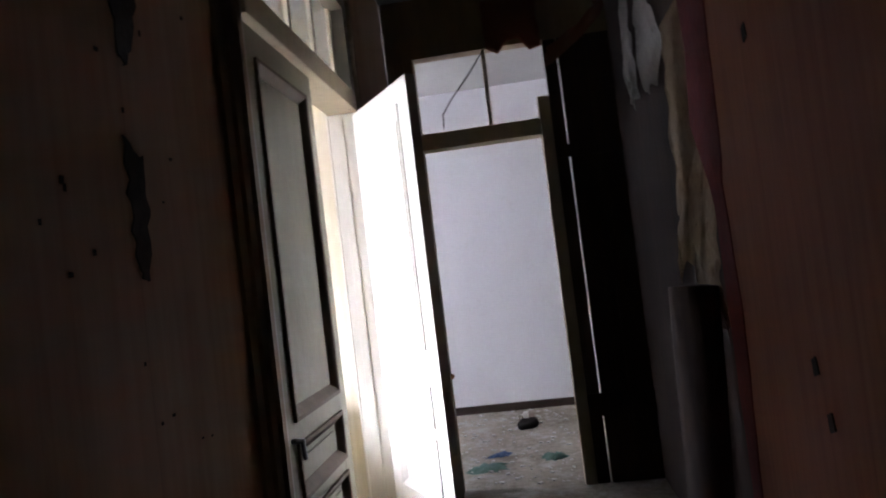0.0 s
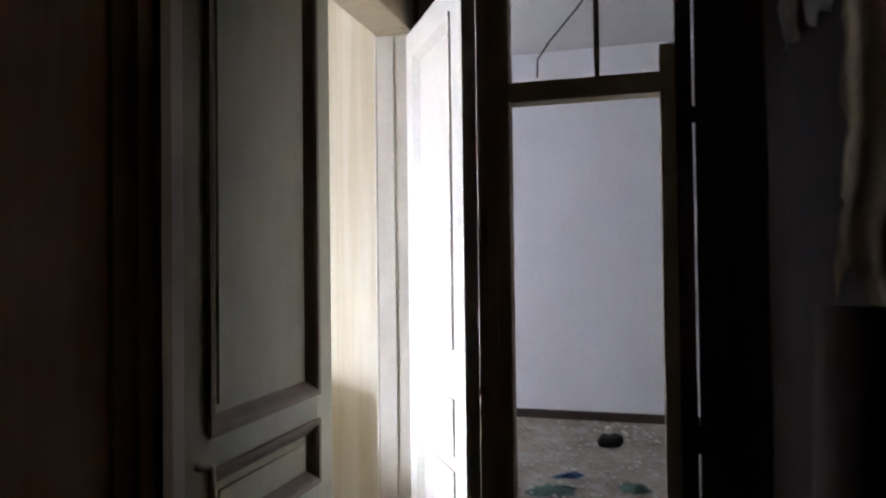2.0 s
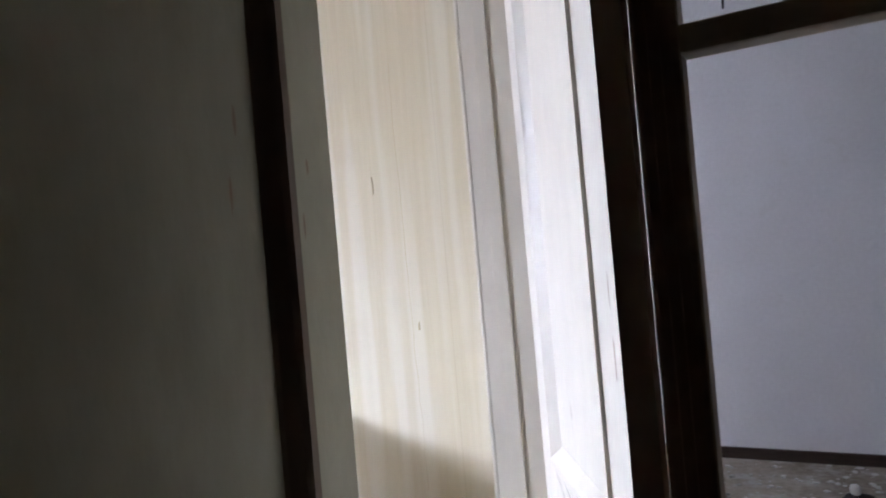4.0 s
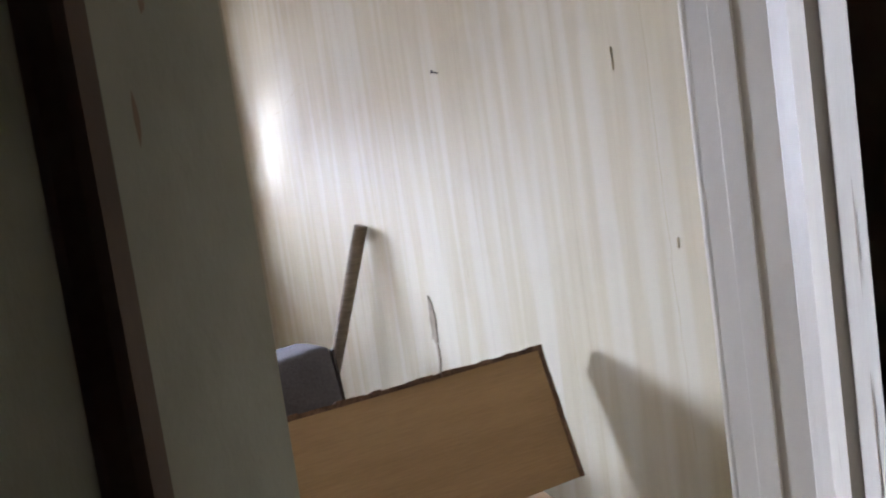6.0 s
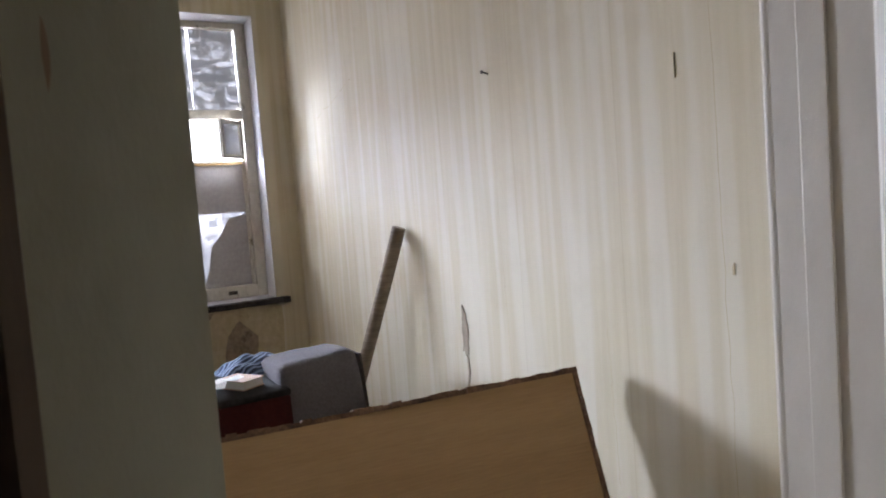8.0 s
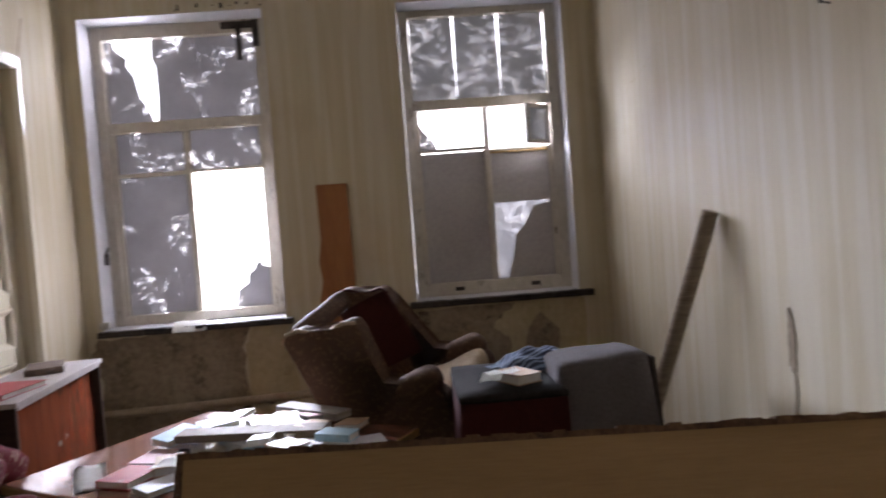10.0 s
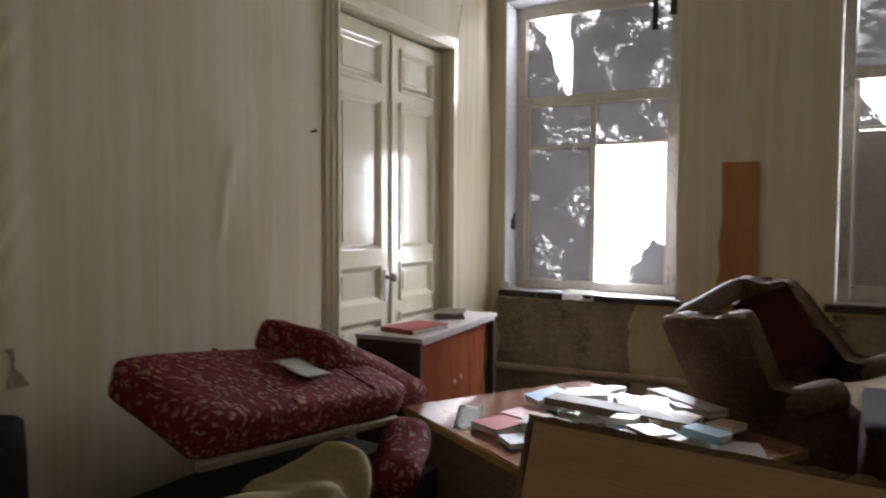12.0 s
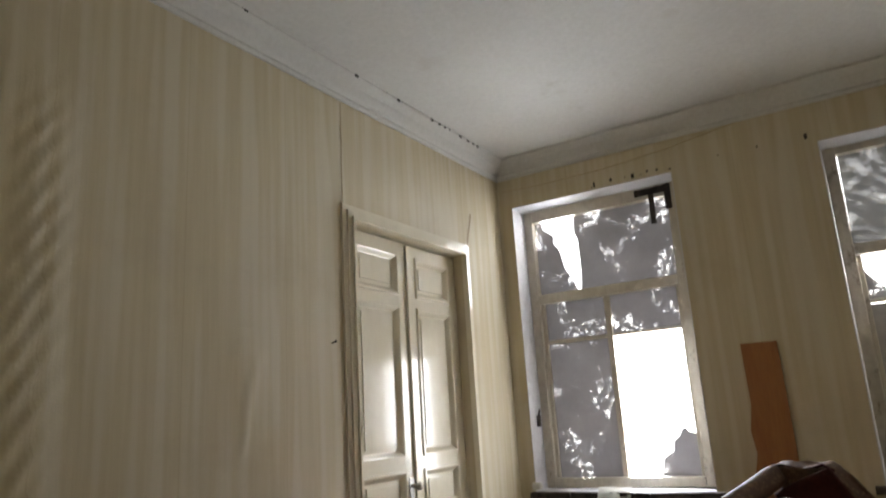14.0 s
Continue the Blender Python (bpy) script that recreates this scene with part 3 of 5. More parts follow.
for k, (a, b_) in enumerate(((4.262, 4.30), (4.315, 4.345), (4.385, 4.412))):
    boxes("post_moulding", M["brown"], ed, ((a, -0.009, 0), (b_, -0.0005, 2.84)), bevel=0.003)
boxes("post", M["olive"], ed, ((EX1, 0, 0), (EX1 + 0.075, 0.10, 2.46)), bevel=0.004)
boxes("header", M["olive"], ed, ((EX0 + 0.0005, -0.004, 2.213), (EX1 - 0.0005, 0.104, 2.322)), bevel=0.004)
boxes("header_moulding", M["olive"], ed, ((EX0 + 0.001, -0.024, 2.213), (EX1 - 0.001, -0.0045, 2.24)), bevel=0.005)
boxes("mullion", M["olive"], ed, ((4.862, 0.03, 2.3225), (4.888, 0.07, 2.815)))
boxes("header", M["brown"], ed, ((EX0 + 0.0005, 0, 2.816), (XR + 0.049, 0.10, H - 0.003)))
# planks to the right of it, with a gap that lets the white room's light in
boxes("plank", M["lath"], ed, ((EX1 + 0.0755, 0.012, 0), (5.338, 0.06, 2.815)))
boxes("plank", M["lath"], ed, ((5.350, 0.0, 0), (5.52, 0.05, 2.815)), bevel=0.003)
boxes("plank", M["lath"], ed, ((5.5215, 0.006, 0), (XR + 0.049, 0.06, 2.815)), bevel=0.003)
boxes("batten", M["lath"], ed, ((EX1 + 0.0755, -0.022, 0.42), (XR + 0.048, -0.001, 0.56)))
boxes("batten", M["lath"], ed, ((EX1 + 0.0755, -0.022, 2.05), (XR + 0.048, -0.001, 2.13)))


# ---- windows ----
def ragged(bm, pts, x, t=0.003):
    """A torn sheet in the plane x from (y, z) points."""
    ys, zs = [p[0] for p in pts], [p[1] for p in pts]
    tuck = lambda v, c: v - 0.003 if v == min(c) else v + 0.003 if v == max(c) else v
    bm.faces.new([bm.verts.new((x, tuck(y, ys), tuck(z, zs))) for y, z in pts])


def window(name, W, label):
    y0, y1, z0, z1 = W
    win = thing(name, pose(0, 0, 0), label, "window")
    tagged(win, kind="structure")
    # plastered reveals
    boxes("reveal", M["reveal"], win, ((WT, y0 - 0.001, z0), (0.001, y0 + 0.004, z1)), ((WT, y1 - 0.004, z0), (0.001, y1 + 0.001, z1)), ((WT, y0 + 0.0045, z1 - 0.004), (0.001, y1 - 0.0045, z1 + 0.001)), ((WT, y0 + 0.0045, z0 - 0.001), (0.0, y1 - 0.0045, z0 + 0.004)))
    return win


def rails(win, material, x, *rects, d=0.05, name="sash_rail"):
    for a, b_, c, e in rects:
        boxes(name, material, win, ((x - d, a, c), (x, b_, e)), bevel=0.005)


w1 = window("window_1", W1, "tall old window patched with torn grey film, one pane out")
X = -0.2
rails(w1, M["sash"], X + 0.03, (0.111, 0.172, 0.962, 2.858), (1.135, 1.219, 0.962, 2.858), (0.1725, 1.1345, 2.775, 2.858), (0.1725, 1.1345, 0.962, 1.022), (0.1725, 1.1345, 2.185, 2.25), d=0.08, name="window_frame")
rails(w1, M["sash"], X, (0.625, 0.662, 1.0225, 2.1845), (0.1725, 0.196, 1.0225, 2.1845), (1.108, 1.1345, 1.0225, 2.1845), (0.1965, 0.6245, 1.905, 1.93), (0.6625, 1.1075, 1.912, 1.932))
# torn sheets of film
bm = bmesh.new()
ragged(bm, [(0.174, 2.252), (0.45, 2.252), (0.42, 2.34), (0.37, 2.42), (0.345, 2.55), (0.30, 2.62), (0.31, 2.66), (0.23, 2.73), (0.225, 2.772), (0.174, 2.772)], X - 0.02)
part("film_sheet", bm, M["film"], w1)
bm = bmesh.new()
ragged(bm, [(0.475, 2.252), (0.74, 2.252), (0.74, 2.772), (0.47, 2.772), (0.465, 2.66), (0.485, 2.60), (0.487, 2.4)], X - 0.018)
part("film_sheet", bm, M["film"], w1)
bm = bmesh.new()
ragged(bm, [(0.735, 2.252), (1.134, 2.252), (1.134, 2.772), (0.735, 2.772)], X - 0.022)
part("film_sheet", bm, M["film"], w1)
for pts in ([(0.197, 1.024), (0.624, 1.024), (0.624, 1.904), (0.197, 1.904)], [(0.197, 1.931), (0.624, 1.931), (0.624, 2.184), (0.197, 2.184)], [(0.663, 1.933), (1.107, 1.933), (1.107, 2.184), (0.663, 2.184)],
            [(0.87, 1.024), (1.107, 1.024), (1.107, 1.27), (1.06, 1.285), (1.045, 1.31), (1.02, 1.30), (1.0, 1.255), (0.965, 1.235), (0.955, 1.17), (0.89, 1.13)]):
    bm = bmesh.new()
    ragged(bm, pts, X - 0.025)
    part("film_sheet", bm, M["film"], w1)
bm = bmesh.new()
box(bm, (X + 0.032, 1.02, 2.60), (X + 0.037, 1.055, 2.835))
box(bm, (X + 0.032, 0.93, 2.80), (X + 0.037, 1.13, 2.845))
box(bm, (X + 0.032, 1.125, 2.68), (X + 0.04, 1.165, 2.85))
part("black_strip", bm, M["soot"], w1, "hanging strips of black sealing felt")

w2 = window("window_2", W2, "tall old window patched with grey boards and dirty film")
rails(w2, M["sash"], X + 0.03, (2.051, 2.115, 0.992, 2.843), (3.0, 3.069, 0.992, 2.843), (2.1155, 2.9995, 2.80, 2.843), (2.1155, 2.9995, 0.992, 1.075), (2.1155, 2.9995, 2.20, 2.265), d=0.08, name="window_frame")
rails(w2, M["sash"], X, (2.553, 2.594, 1.0755, 2.1995), (2.1155, 2.14, 1.0755, 2.1995), (2.978, 2.9995, 1.0755, 2.1995), (2.1405, 2.5525, 1.93, 1.952), (2.5945, 2.9775, 1.912, 1.93))
for a, b_ in ((2.117, 2.402), (2.409, 2.694), (2.701, 2.998)):
    bm = bmesh.new()
    ragged(bm, [(a, 2.268), (b_, 2.272), (b_ - 0.004, 2.797), (a + 0.004, 2.797)], X - 0.02)
    part("film_sheet", bm, M["film_pale"], w2)
boxes("board", M["grey_board"], w2, ((X - 0.03, 2.137, 1.072), (X - 0.02, 2.556, 1.922)))
boxes("board", M["grey_board"], w2, ((X - 0.03, 2.592, 1.575), (X - 0.02, 2.981, 1.902)))
boxes("batten", M["pine"], w2, ((X - 0.05, 2.595, 1.90), (X - 0.002, 2.977, 1.918)), label="bare pine batten")
bm = bmesh.new()
ragged(bm, [(2.596, 1.077), (2.977, 1.077), (2.977, 1.572), (2.596, 1.572)], X - 0.03)
part("film_sheet", bm, M["film_white"], w2)
bm = bmesh.new()
ragged(bm, [(2.66, 1.077), (2.977, 1.077), (2.977, 1.56), (2.86, 1.54), (2.79, 1.42), (2.73, 1.36), (2.70, 1.2)], X - 0.026)
part("board", bm, M["grey_board"], w2)
bm = bmesh.new()
ragged(bm, [(2.142, 1.955), (2.25, 1.955), (2.22, 2.02), (2.17, 2.07), (2.142, 2.12)], X - 0.026)
part("film_sheet", bm, M["film"], w2)
for y in (2.30, 2.80):
    boxes("iron_catch", M["soot"], w2, ((X + 0.0305, y, 1.02), (X + 0.037, y + 0.06, 1.045)), bevel=0.002)
# small vent sash, swung inwards
vent = new("vent_sash")
vent.parent = w2
vent.matrix_local = pose(X + 0.012, 2.975, 1.935, 0, 0, 40)
for lo, hi in (((0, -0.22, 0), (0.025, -0.195, 0.25)), ((0, -0.025, 0), (0.025, 0, 0.25)), ((0, -0.1945, 0), (0.025, -0.0255, 0.025)), ((0, -0.1945, 0.225), (0.025, -0.0255, 0.25))):
    boxes("rail", M["sash"], vent, (lo, hi))
bm = bmesh.new()
ragged(bm, [(-0.195, 0.025), (-0.025, 0.025), (-0.025, 0.225), (-0.195, 0.225)], 0.012)
part("pane", bm, M["film_pale"], vent)

# the window of the white room, out of the walker's sight
w3 = thing("window_3", pose(0, 0, 0), "plain white-painted window", "window")
tagged(w3, kind="structure")
rails(w3, M["sash"], -0.08, (3.95, 4.02, 0.9, 2.75), (5.08, 5.15, 0.9, 2.75), (4.0205, 5.0795, 2.68, 2.75), (4.0205, 5.0795, 0.9, 0.97), (4.52, 4.58, 0.9705, 2.6795), d=0.06, name="window_frame")


def sill(name, y0, y1, z, out=0.06):
    bm = bmesh.new()
    n = 26
    for k in range(n):
        a, b_ = y0 + (y1 - y0) * k / n, y0 + (y1 - y0) * (k + 1) / n
        j = random.uniform(-0.012, 0.010)
        box(bm, (-0.19, a, z - 0.035), (out + j, b_ - 0.0004, z + random.uniform(0.0, 0.003)))
    return tagged(finish(name, bm, M["soot"]), "blackened rotten wooden window sill", "window sill", kind="structure")


sill("trim_sill", 0.09, 1.27, 0.955)
sill("trim_sill", 2.0, 3.15, 0.985, 0.075)


# ---- wall damage and fixtures ----
def patch(name, material, plane, value, pts, label, category="bare patch", t=0.004, out=1):
    """A thin uneven patch of bare wall; pts in the wall's own two axes."""
    bm = bmesh.new()
    dense, size = [], max(p[1] for p in pts) - min(p[1] for p in pts)
    jag = min(0.012, 0.03 * size)
    for (a, b_), (c, d) in zip(pts, pts[1:] + pts[:1]):
        for k in range(5):
            f = k / 5
            dense.append((a + (c - a) * f + random.uniform(-jag, jag), b_ + (d - b_) * f + random.uniform(-jag, jag)))
    lay = (lambda u, v, w: (value + out * w, u, v)) if plane == "x" else (lambda u, v, w: (u, value + out * w, v))
    back = [bm.verts.new(lay(u, v, -0.002)) for u, v in dense]
    front = [bm.verts.new(lay(u, v, t)) for u, v in dense]
    bm.faces.new(front)
    for i in range(len(dense)):
        j = (i + 1) % len(dense)
        bm.faces.new((back[i], back[j], front[j], front[i]))
    return tagged(finish(name, bm, material), label, category, kind="structure")


patch("trim_bare_plaster", M["bare"], "x", 0.0, [(0.03, 0.05), (0.97, 0.06), (0.965, 0.5), (0.95, 0.80), (1.0, 0.93), (0.5, 0.925), (0.06, 0.90), (0.02, 0.80), (0.08, 0.62)], "bare dirty brown plaster under the window sill", out=1)
patch("trim_bare_plaster", M["bare_pale"], "x", 0.0, [(0.985, 0.06), (1.30, 0.05), (1.26, 0.6), (1.25, 0.92), (1.02, 0.93), (0.965, 0.8)], "yellowed patch of bare plaster under the window")
patch("trim_bare_plaster", M["bare_pale"], "x", 0.0, [(1.98, 0.3), (3.10, 0.3), (3.11, 0.94), (2.5, 0.955), (1.98, 0.955)], "yellowed stained plaster under the window")
patch("trim_bare_plaster", M["bare"], "x", 0.002, [(2.05, 0.45), (2.55, 0.4), (2.62, 0.7), (2.50, 0.80), (2.66, 0.93), (2.03, 0.93)], "bare brown plaster where paper has come off")
patch("trim_bare_plaster", M["bare"], "x", 0.002, [(2.70, 0.45), (2.90, 0.5), (2.93, 0.74), (2.82, 0.86), (2.73, 0.78)], "bare brown plaster where paper has come off")
patch("trim_torn_hole", M["bare"], "y", YN, [(2.10, 0.90), (2.14, 0.88), (2.155, 0.98), (2.14, 1.06), (2.12, 1.10), (2.105, 1.02)], "small torn hole in the wallpaper", out=-1)
patch("trim_torn_hole", M["bare"], "y", YN, [(2.125, 0.55), (2.14, 0.55), (2.142, 0.88), (2.128, 0.88)], "small torn slit in the wallpaper", out=-1)
patch("trim_torn_hole", M["bare_pale"], "y", YN, [(3.477, 1.295), (3.483, 1.295), (3.482, 1.325), (3.478, 1.32)], "small dark scuff in the wallpaper", out=-1)
patch("trim_torn_hole", M["bare_pale"], "y", YN, [(3.3225, 1.82), (3.3245, 1.82), (3.3250, 1.88), (3.3235, 1.885)], "small torn slit in the wallpaper", out=-1)
patch("trim_torn_hole", M["bare"], "y", 0.0, [(3.10, 0.93), (3.16, 0.93), (3.155, 1.01), (3.17, 1.05), (3.15, 1.05), (3.14, 0.99)], "torn hole where a socket has been", out=1)
for x0, z0, x1, z1 in ((1.725, 2.53, 1.725, 3.07), (0.50, 2.50, 0.42, 2.75)):
    bm = bmesh.new()
    n = 9
    for k in range(n):
        a, c = k / n, (k + 1) / n
        xa, xb = x0 + (x1 - x0) * a + random.uniform(-0.004, 0.004), x0 + (x1 - x0) * c
        za, zb = z0 + (z1 - z0) * a, z0 + (z1 - z0) * c
        box(bm, (min(xa, xb) - 0.0015, 0.0005, za), (max(xa, xb) + 0.0015, 0.002, zb))
    tagged(finish("trim_crack", bm, M["brown"]), "thin dark crack in the wallpaper", "crack", kind="structure")

# ragged cracks where the cornice leaves the ceiling
bm = bmesh.new()
for k in range(22):
    x, s = random.choice([0.5, 0.8, 1.2, 1.5, 2.6]) + random.uniform(-0.2, 0.2), random.uniform(0.004, 0.03)
    box(bm, (x, 0.1005, H - 0.004 - s * 0.5), (x + s, 0.1035, H - 0.004), pose(0, 0, 0))
for k in range(14):
    y = random.uniform(0.7, 1.1) if k < 7 else random.uniform(0.25, 2.0)
    box(bm, (0.0, y, 2.87 + random.uniform(0, 0.03)), (0.003, y + random.uniform(0.006, 0.02), 2.885 + random.uniform(0, 0.03)))
tagged(finish("trim_flakes", bm, M["soot"]), "dark flaked spots along the cornice and window head", "flakes", kind="structure")

# thin cable sagging along the window wall
cu = bpy.data.curves.new("cable", "CURVE")
cu.dimensions, cu.bevel_depth = "3D", 0.003
sp = cu.splines.new("POLY")
way = [(0.02, 3.00), (0.35, 2.985), (0.8, 2.99), (1.2, 3.02), (1.5, 3.06), (1.7, 3.09), (2.0, 3.095), (2.35, 3.10), (2.9, 3.06)]
sp.points.add(len(way) - 1)
for p, (y, z) in zip(sp.points, way):
    p.co = (0.006, y, z, 1)
cu.materials.append(M["bare_pale"])
tagged(new("wall_cable", cu), "thin painted cable pinned along the window wall", "cable")

for x, y, z, ax in ((1.827, 0.0, 1.818, 1), (2.43, YN, 2.003, -1)):
    bm = bmesh.new()
    tube(bm, (x, y, z), (x + 0.012, y + ax * 0.035, z + 0.004), 0.0035, 0.0025, 7)
    tube(bm, (x + 0.012, y + ax * 0.033, z + 0.004), (x + 0.012, y + ax * 0.037, z + 0.004), 0.007, None, 8)
    tagged(finish("wall_nail", bm, M["soot"]), "bent dark nail in the faded wallpaper", "nail")
bm = bmesh.new()
box(bm, (-0.13, 0.110, 1.36), (-0.09, 0.125, 1.43))
tube(bm, (-0.11, 0.118, 1.43), (-0.10, 0.135, 1.47), 0.008, 0.006, 8)
tagged(finish("window_catch", bm, M["soot"], bevel=0.002), "black iron window catch on the reveal", "catch")


# ---- the room's things ----
# cabinet with two red veneered sliding doors
cab = thing("cabinet", pose(1.655, 0.473, 0, 0, 0, 185.6), "low cabinet with glossy red-brown veneer doors and dusty top", "cabinet")
CW, CD, CH = 0.95, 0.33, 0.90
boxes("side_panel", M["dark_wood"], cab, ((0, 0, 0), (0.02, CD, CH - 0.022)), bevel=0.002)
boxes("side_panel", M["dark_wood"], cab, ((CW - 0.02, 0, 0), (CW, CD, CH - 0.022)), bevel=0.002)
boxes("top", M["dusty"], cab, ((-0.008, -0.01, CH - 0.0215), (CW + 0.008, CD + 0.004, CH)), bevel=0.004, label="top grey with dust")
boxes("bottom", M["dark_wood"], cab, ((0.0205, 0.004, 0.05), (CW - 0.0205, CD, 0.07)))
boxes("back", M["hardboard"], cab, ((0.0205, CD - 0.008, 0.0705), (CW - 0.0205, CD - 0.001, CH - 0.023)))
for a, b_, y in ((0.022, 0.485, 0.012), (0.465, CW - 0.022, 0.034)):
    dr = new("sliding_door")
    dr.parent = cab
    boxes("door_panel", M["veneer_red"], dr, ((a, y, 0.072), (b_, y + 0.016, CH - 0.026)), bevel=0.002)
    bm = bmesh.new()
    tube(bm, ((a + b_) / 2 + (0.16 if a < 0.1 else -0.16), y - 0.002, 0.62), ((a + b_) / 2 + (0.16 if a < 0.1 else -0.16), y + 0.004, 0.62), 0.013, None, 12)
    part("finger_pull", bm, M["steel"], dr, "small round metal finger pull")
boxes("rail", M["dusty"], cab, ((0.0205, -0.004, CH - 0.0355), (CW - 0.0205, 0.008, CH - 0.0222)))
boxes("rail", M["dark_wood"], cab, ((0.0205, -0.002, 0.05), (CW - 0.0205, 0.010, 0.0705)))


def book(m, w, d, t, cover, label, group="books"):
    """A closed book: two boards, a spine and a page block."""
    bk = thing("book", m, label, "book", group)
    boxes("cover", cover, bk, ((0, 0, 0), (w, d, 0.0025)), ((0, 0, t - 0.0025), (w, d, t)), ((0, 0, 0.0027), (0.003, d, t - 0.0027)))
    boxes("page_block", M["page"], bk, ((0.0035, 0.004, 0.0028), (w - 0.004, d - 0.004, t - 0.0028)))
    return bk


def on(base, x, y, z, rz=0, rx=0, ry=0):
    return base.matrix_world @ pose(x, y, z, rx, ry, rz)


bpy.context.view_layer.update()
book(on(cab, 0.62, 0.05, CH + 0.001, 18), 0.24, 0.16, 0.03, COVERS[3], "dark hardback book lying on the dusty cabinet")
book(on(cab, 0.06, 0.07, CH + 0.001, -12), 0.28, 0.19, 0.022, COVERS[0], "thin red book lying on the dusty cabinet")

# overturned desk under the heap of books
desk = thing("desk", pose(1.85, 0.515, 0, 0, 0, 59.7), "glossy red-brown veneered desk with yellowed edges", "desk")
DL, DD, DH = 1.15, 0.98, 0.65
boxes("desktop", M["veneer_top"], desk, ((0, 0, DH - 0.004), (DL, DD, DH)), bevel=0.001, label="polished reddish veneer top")
boxes("edge_band", M["pine"], desk, ((-0.004, -0.004, DH - 0.034), (DL + 0.004, DD + 0.004, DH - 0.0045)), bevel=0.003)
boxes("front_panel", M["old_wood"], desk, ((0.02, 0.02, 0.03), (DL - 0.02, 0.04, DH - 0.0345)))
boxes("side_panel", M["dark_wood"], desk, ((0.02, 0.0405, 0), (0.045, DD - 0.02, DH - 0.0345)))
boxes("side_panel", M["dark_wood"], desk, ((DL - 0.045, 0.0405, 0), (DL - 0.02, DD - 0.02, DH - 0.0345)))
bpy.context.view_layer.update()

# the heap on it: planks, books, papers
def plank(m, l, w, t, material, label):
    bm = bmesh.new()
    box(bm, (0, 0, 0), (l, w, t))
    ob = finish("plank", bm, material, bevel=0.003)
    ob.matrix_world = m
    return tagged(ob, label, "plank", "planks in the heap")


plank(on(desk, 0.40, 0.42, DH + 0.047, 22, 1), 0.58, 0.10, 0.03, M["old_wood"], "grey weathered plank lying on the heap of books")
plank(on(desk, 0.52, 0.86, DH + 0.055, -8), 0.36, 0.09, 0.03, M["grey_plank"], "short grey weathered plank among books")
plank(on(desk, 0.70, 0.36, DH + 0.01, 80), 0.34, 0.07, 0.02, M["old_wood"], "short brown board among the books")
random.seed(11)
names = ["red-covered", "pale blue", "cream paperback", "dark brown", "tan", "whitish", "faded pink"]
spots = [(0.26, 0.26, 0), (0.20, 0.42, 6), (0.33, 0.40, 4), (0.28, 0.60, 2), (0.44, 0.66, 5), (0.16, 0.62, 5), (0.52, 0.42, 1), (0.58, 0.62, 1), (0.66, 0.50, 5), (0.60, 0.78, 4),
         (0.74, 0.66, 2), (0.80, 0.46, 1), (0.84, 0.60, 5), (0.36, 0.80, 2), (0.22, 0.78, 5), (0.10, 0.74, 3), (0.70, 0.24, 1), (0.86, 0.26, 4), (0.92, 0.72, 2), (0.50, 0.24, 5), (0.94, 0.44, 1), (0.48, 0.88, 2), (0.12, 0.88, 5), (0.30, 0.88, 4)]
for k, (x, y, c) in enumerate(spots):
    x = 0.24 + 0.84 * x
    t = random.uniform(0.015, 0.04)
    book(on(desk, x, y - 0.08, DH + 0.002 + 0.002 * (k % 3), random.uniform(-80, 80)) @ pose(-0.07, -0.09, 0), random.uniform(0.10, 0.14), random.uniform(0.14, 0.19), t, COVERS[c], f"{names[c]} book in the heap on the desk")
for k in range(18):
    x, y, c = random.uniform(0.36, 1.0), random.uniform(0.46, 0.88), random.choice([1, 2, 3, 4, 4, 5, 6])
    book(on(desk, x, y, DH + 0.034 + random.uniform(0, 0.02), random.uniform(0, 360), random.uniform(-8, 8), random.uniform(-8, 8)) @ pose(-0.07, -0.09, 0), random.uniform(0.085, 0.125), random.uniform(0.12, 0.17), random.uniform(0.015, 0.035), COVERS[c],
         f"{names[c]} book tipped on top of the heap")


def sheet(m, w, d, label, material=None, sag=0.01, n=6):
    """A curled sheet of paper with a little thickness."""
    bm = bmesh.new()
    g = [[bm.verts.new((w * i / n, d * j / n, sag * math.sin(3.1 * i / n) * random.uniform(0.6, 1.0) + 0.003 * math.sin(7.0 * j / n))) for j in range(n + 1)] for i in range(n + 1)]
    for i in range(n):
        for j in range(n):
            bm.faces.new((g[i][j], g[i + 1][j], g[i + 1][j + 1], g[i][j + 1]))
    bmesh.ops.solidify(bm, geom=bm.faces[:], thickness=0.0012)
    ob = finish("paper_sheet", bm, material or M["page"], smooth=True)
    ob.matrix_world = m
    return tagged(ob, label, "paper", "loose papers")


sheet(pose(1.735, 0.715, DH + 0.003, 0, 0, 24.6), 0.32, 0.105, "long white sheet of paper lying on the polished desk", sag=0.002)
for k in range(3):
    sheet(on(desk, random.uniform(0.4, 0.95), random.uniform(0.35, 0.8), DH + 0.045 + 0.003 * k, random.uniform(0, 360), random.uniform(-5, 5), random.uniform(-5, 5)), random.uniform(0.12, 0.2), random.uniform(0.09, 0.15), "loose whitish sheet of paper on the heap")

# tipped sofa in red brocade
sofa = thing("sofa", pose(2.57, 0.47, 0), "tipped old sofa in worn red floral brocade", "sofa")
ob = part("seat", soft_box(0.97, 0.42, 0.14, 0.04, 14, 0.005), M["floral"], sofa, smooth=True)
ob.matrix_local = pose(0.01, -0.005, 0.800, -18, -6.2, 0)
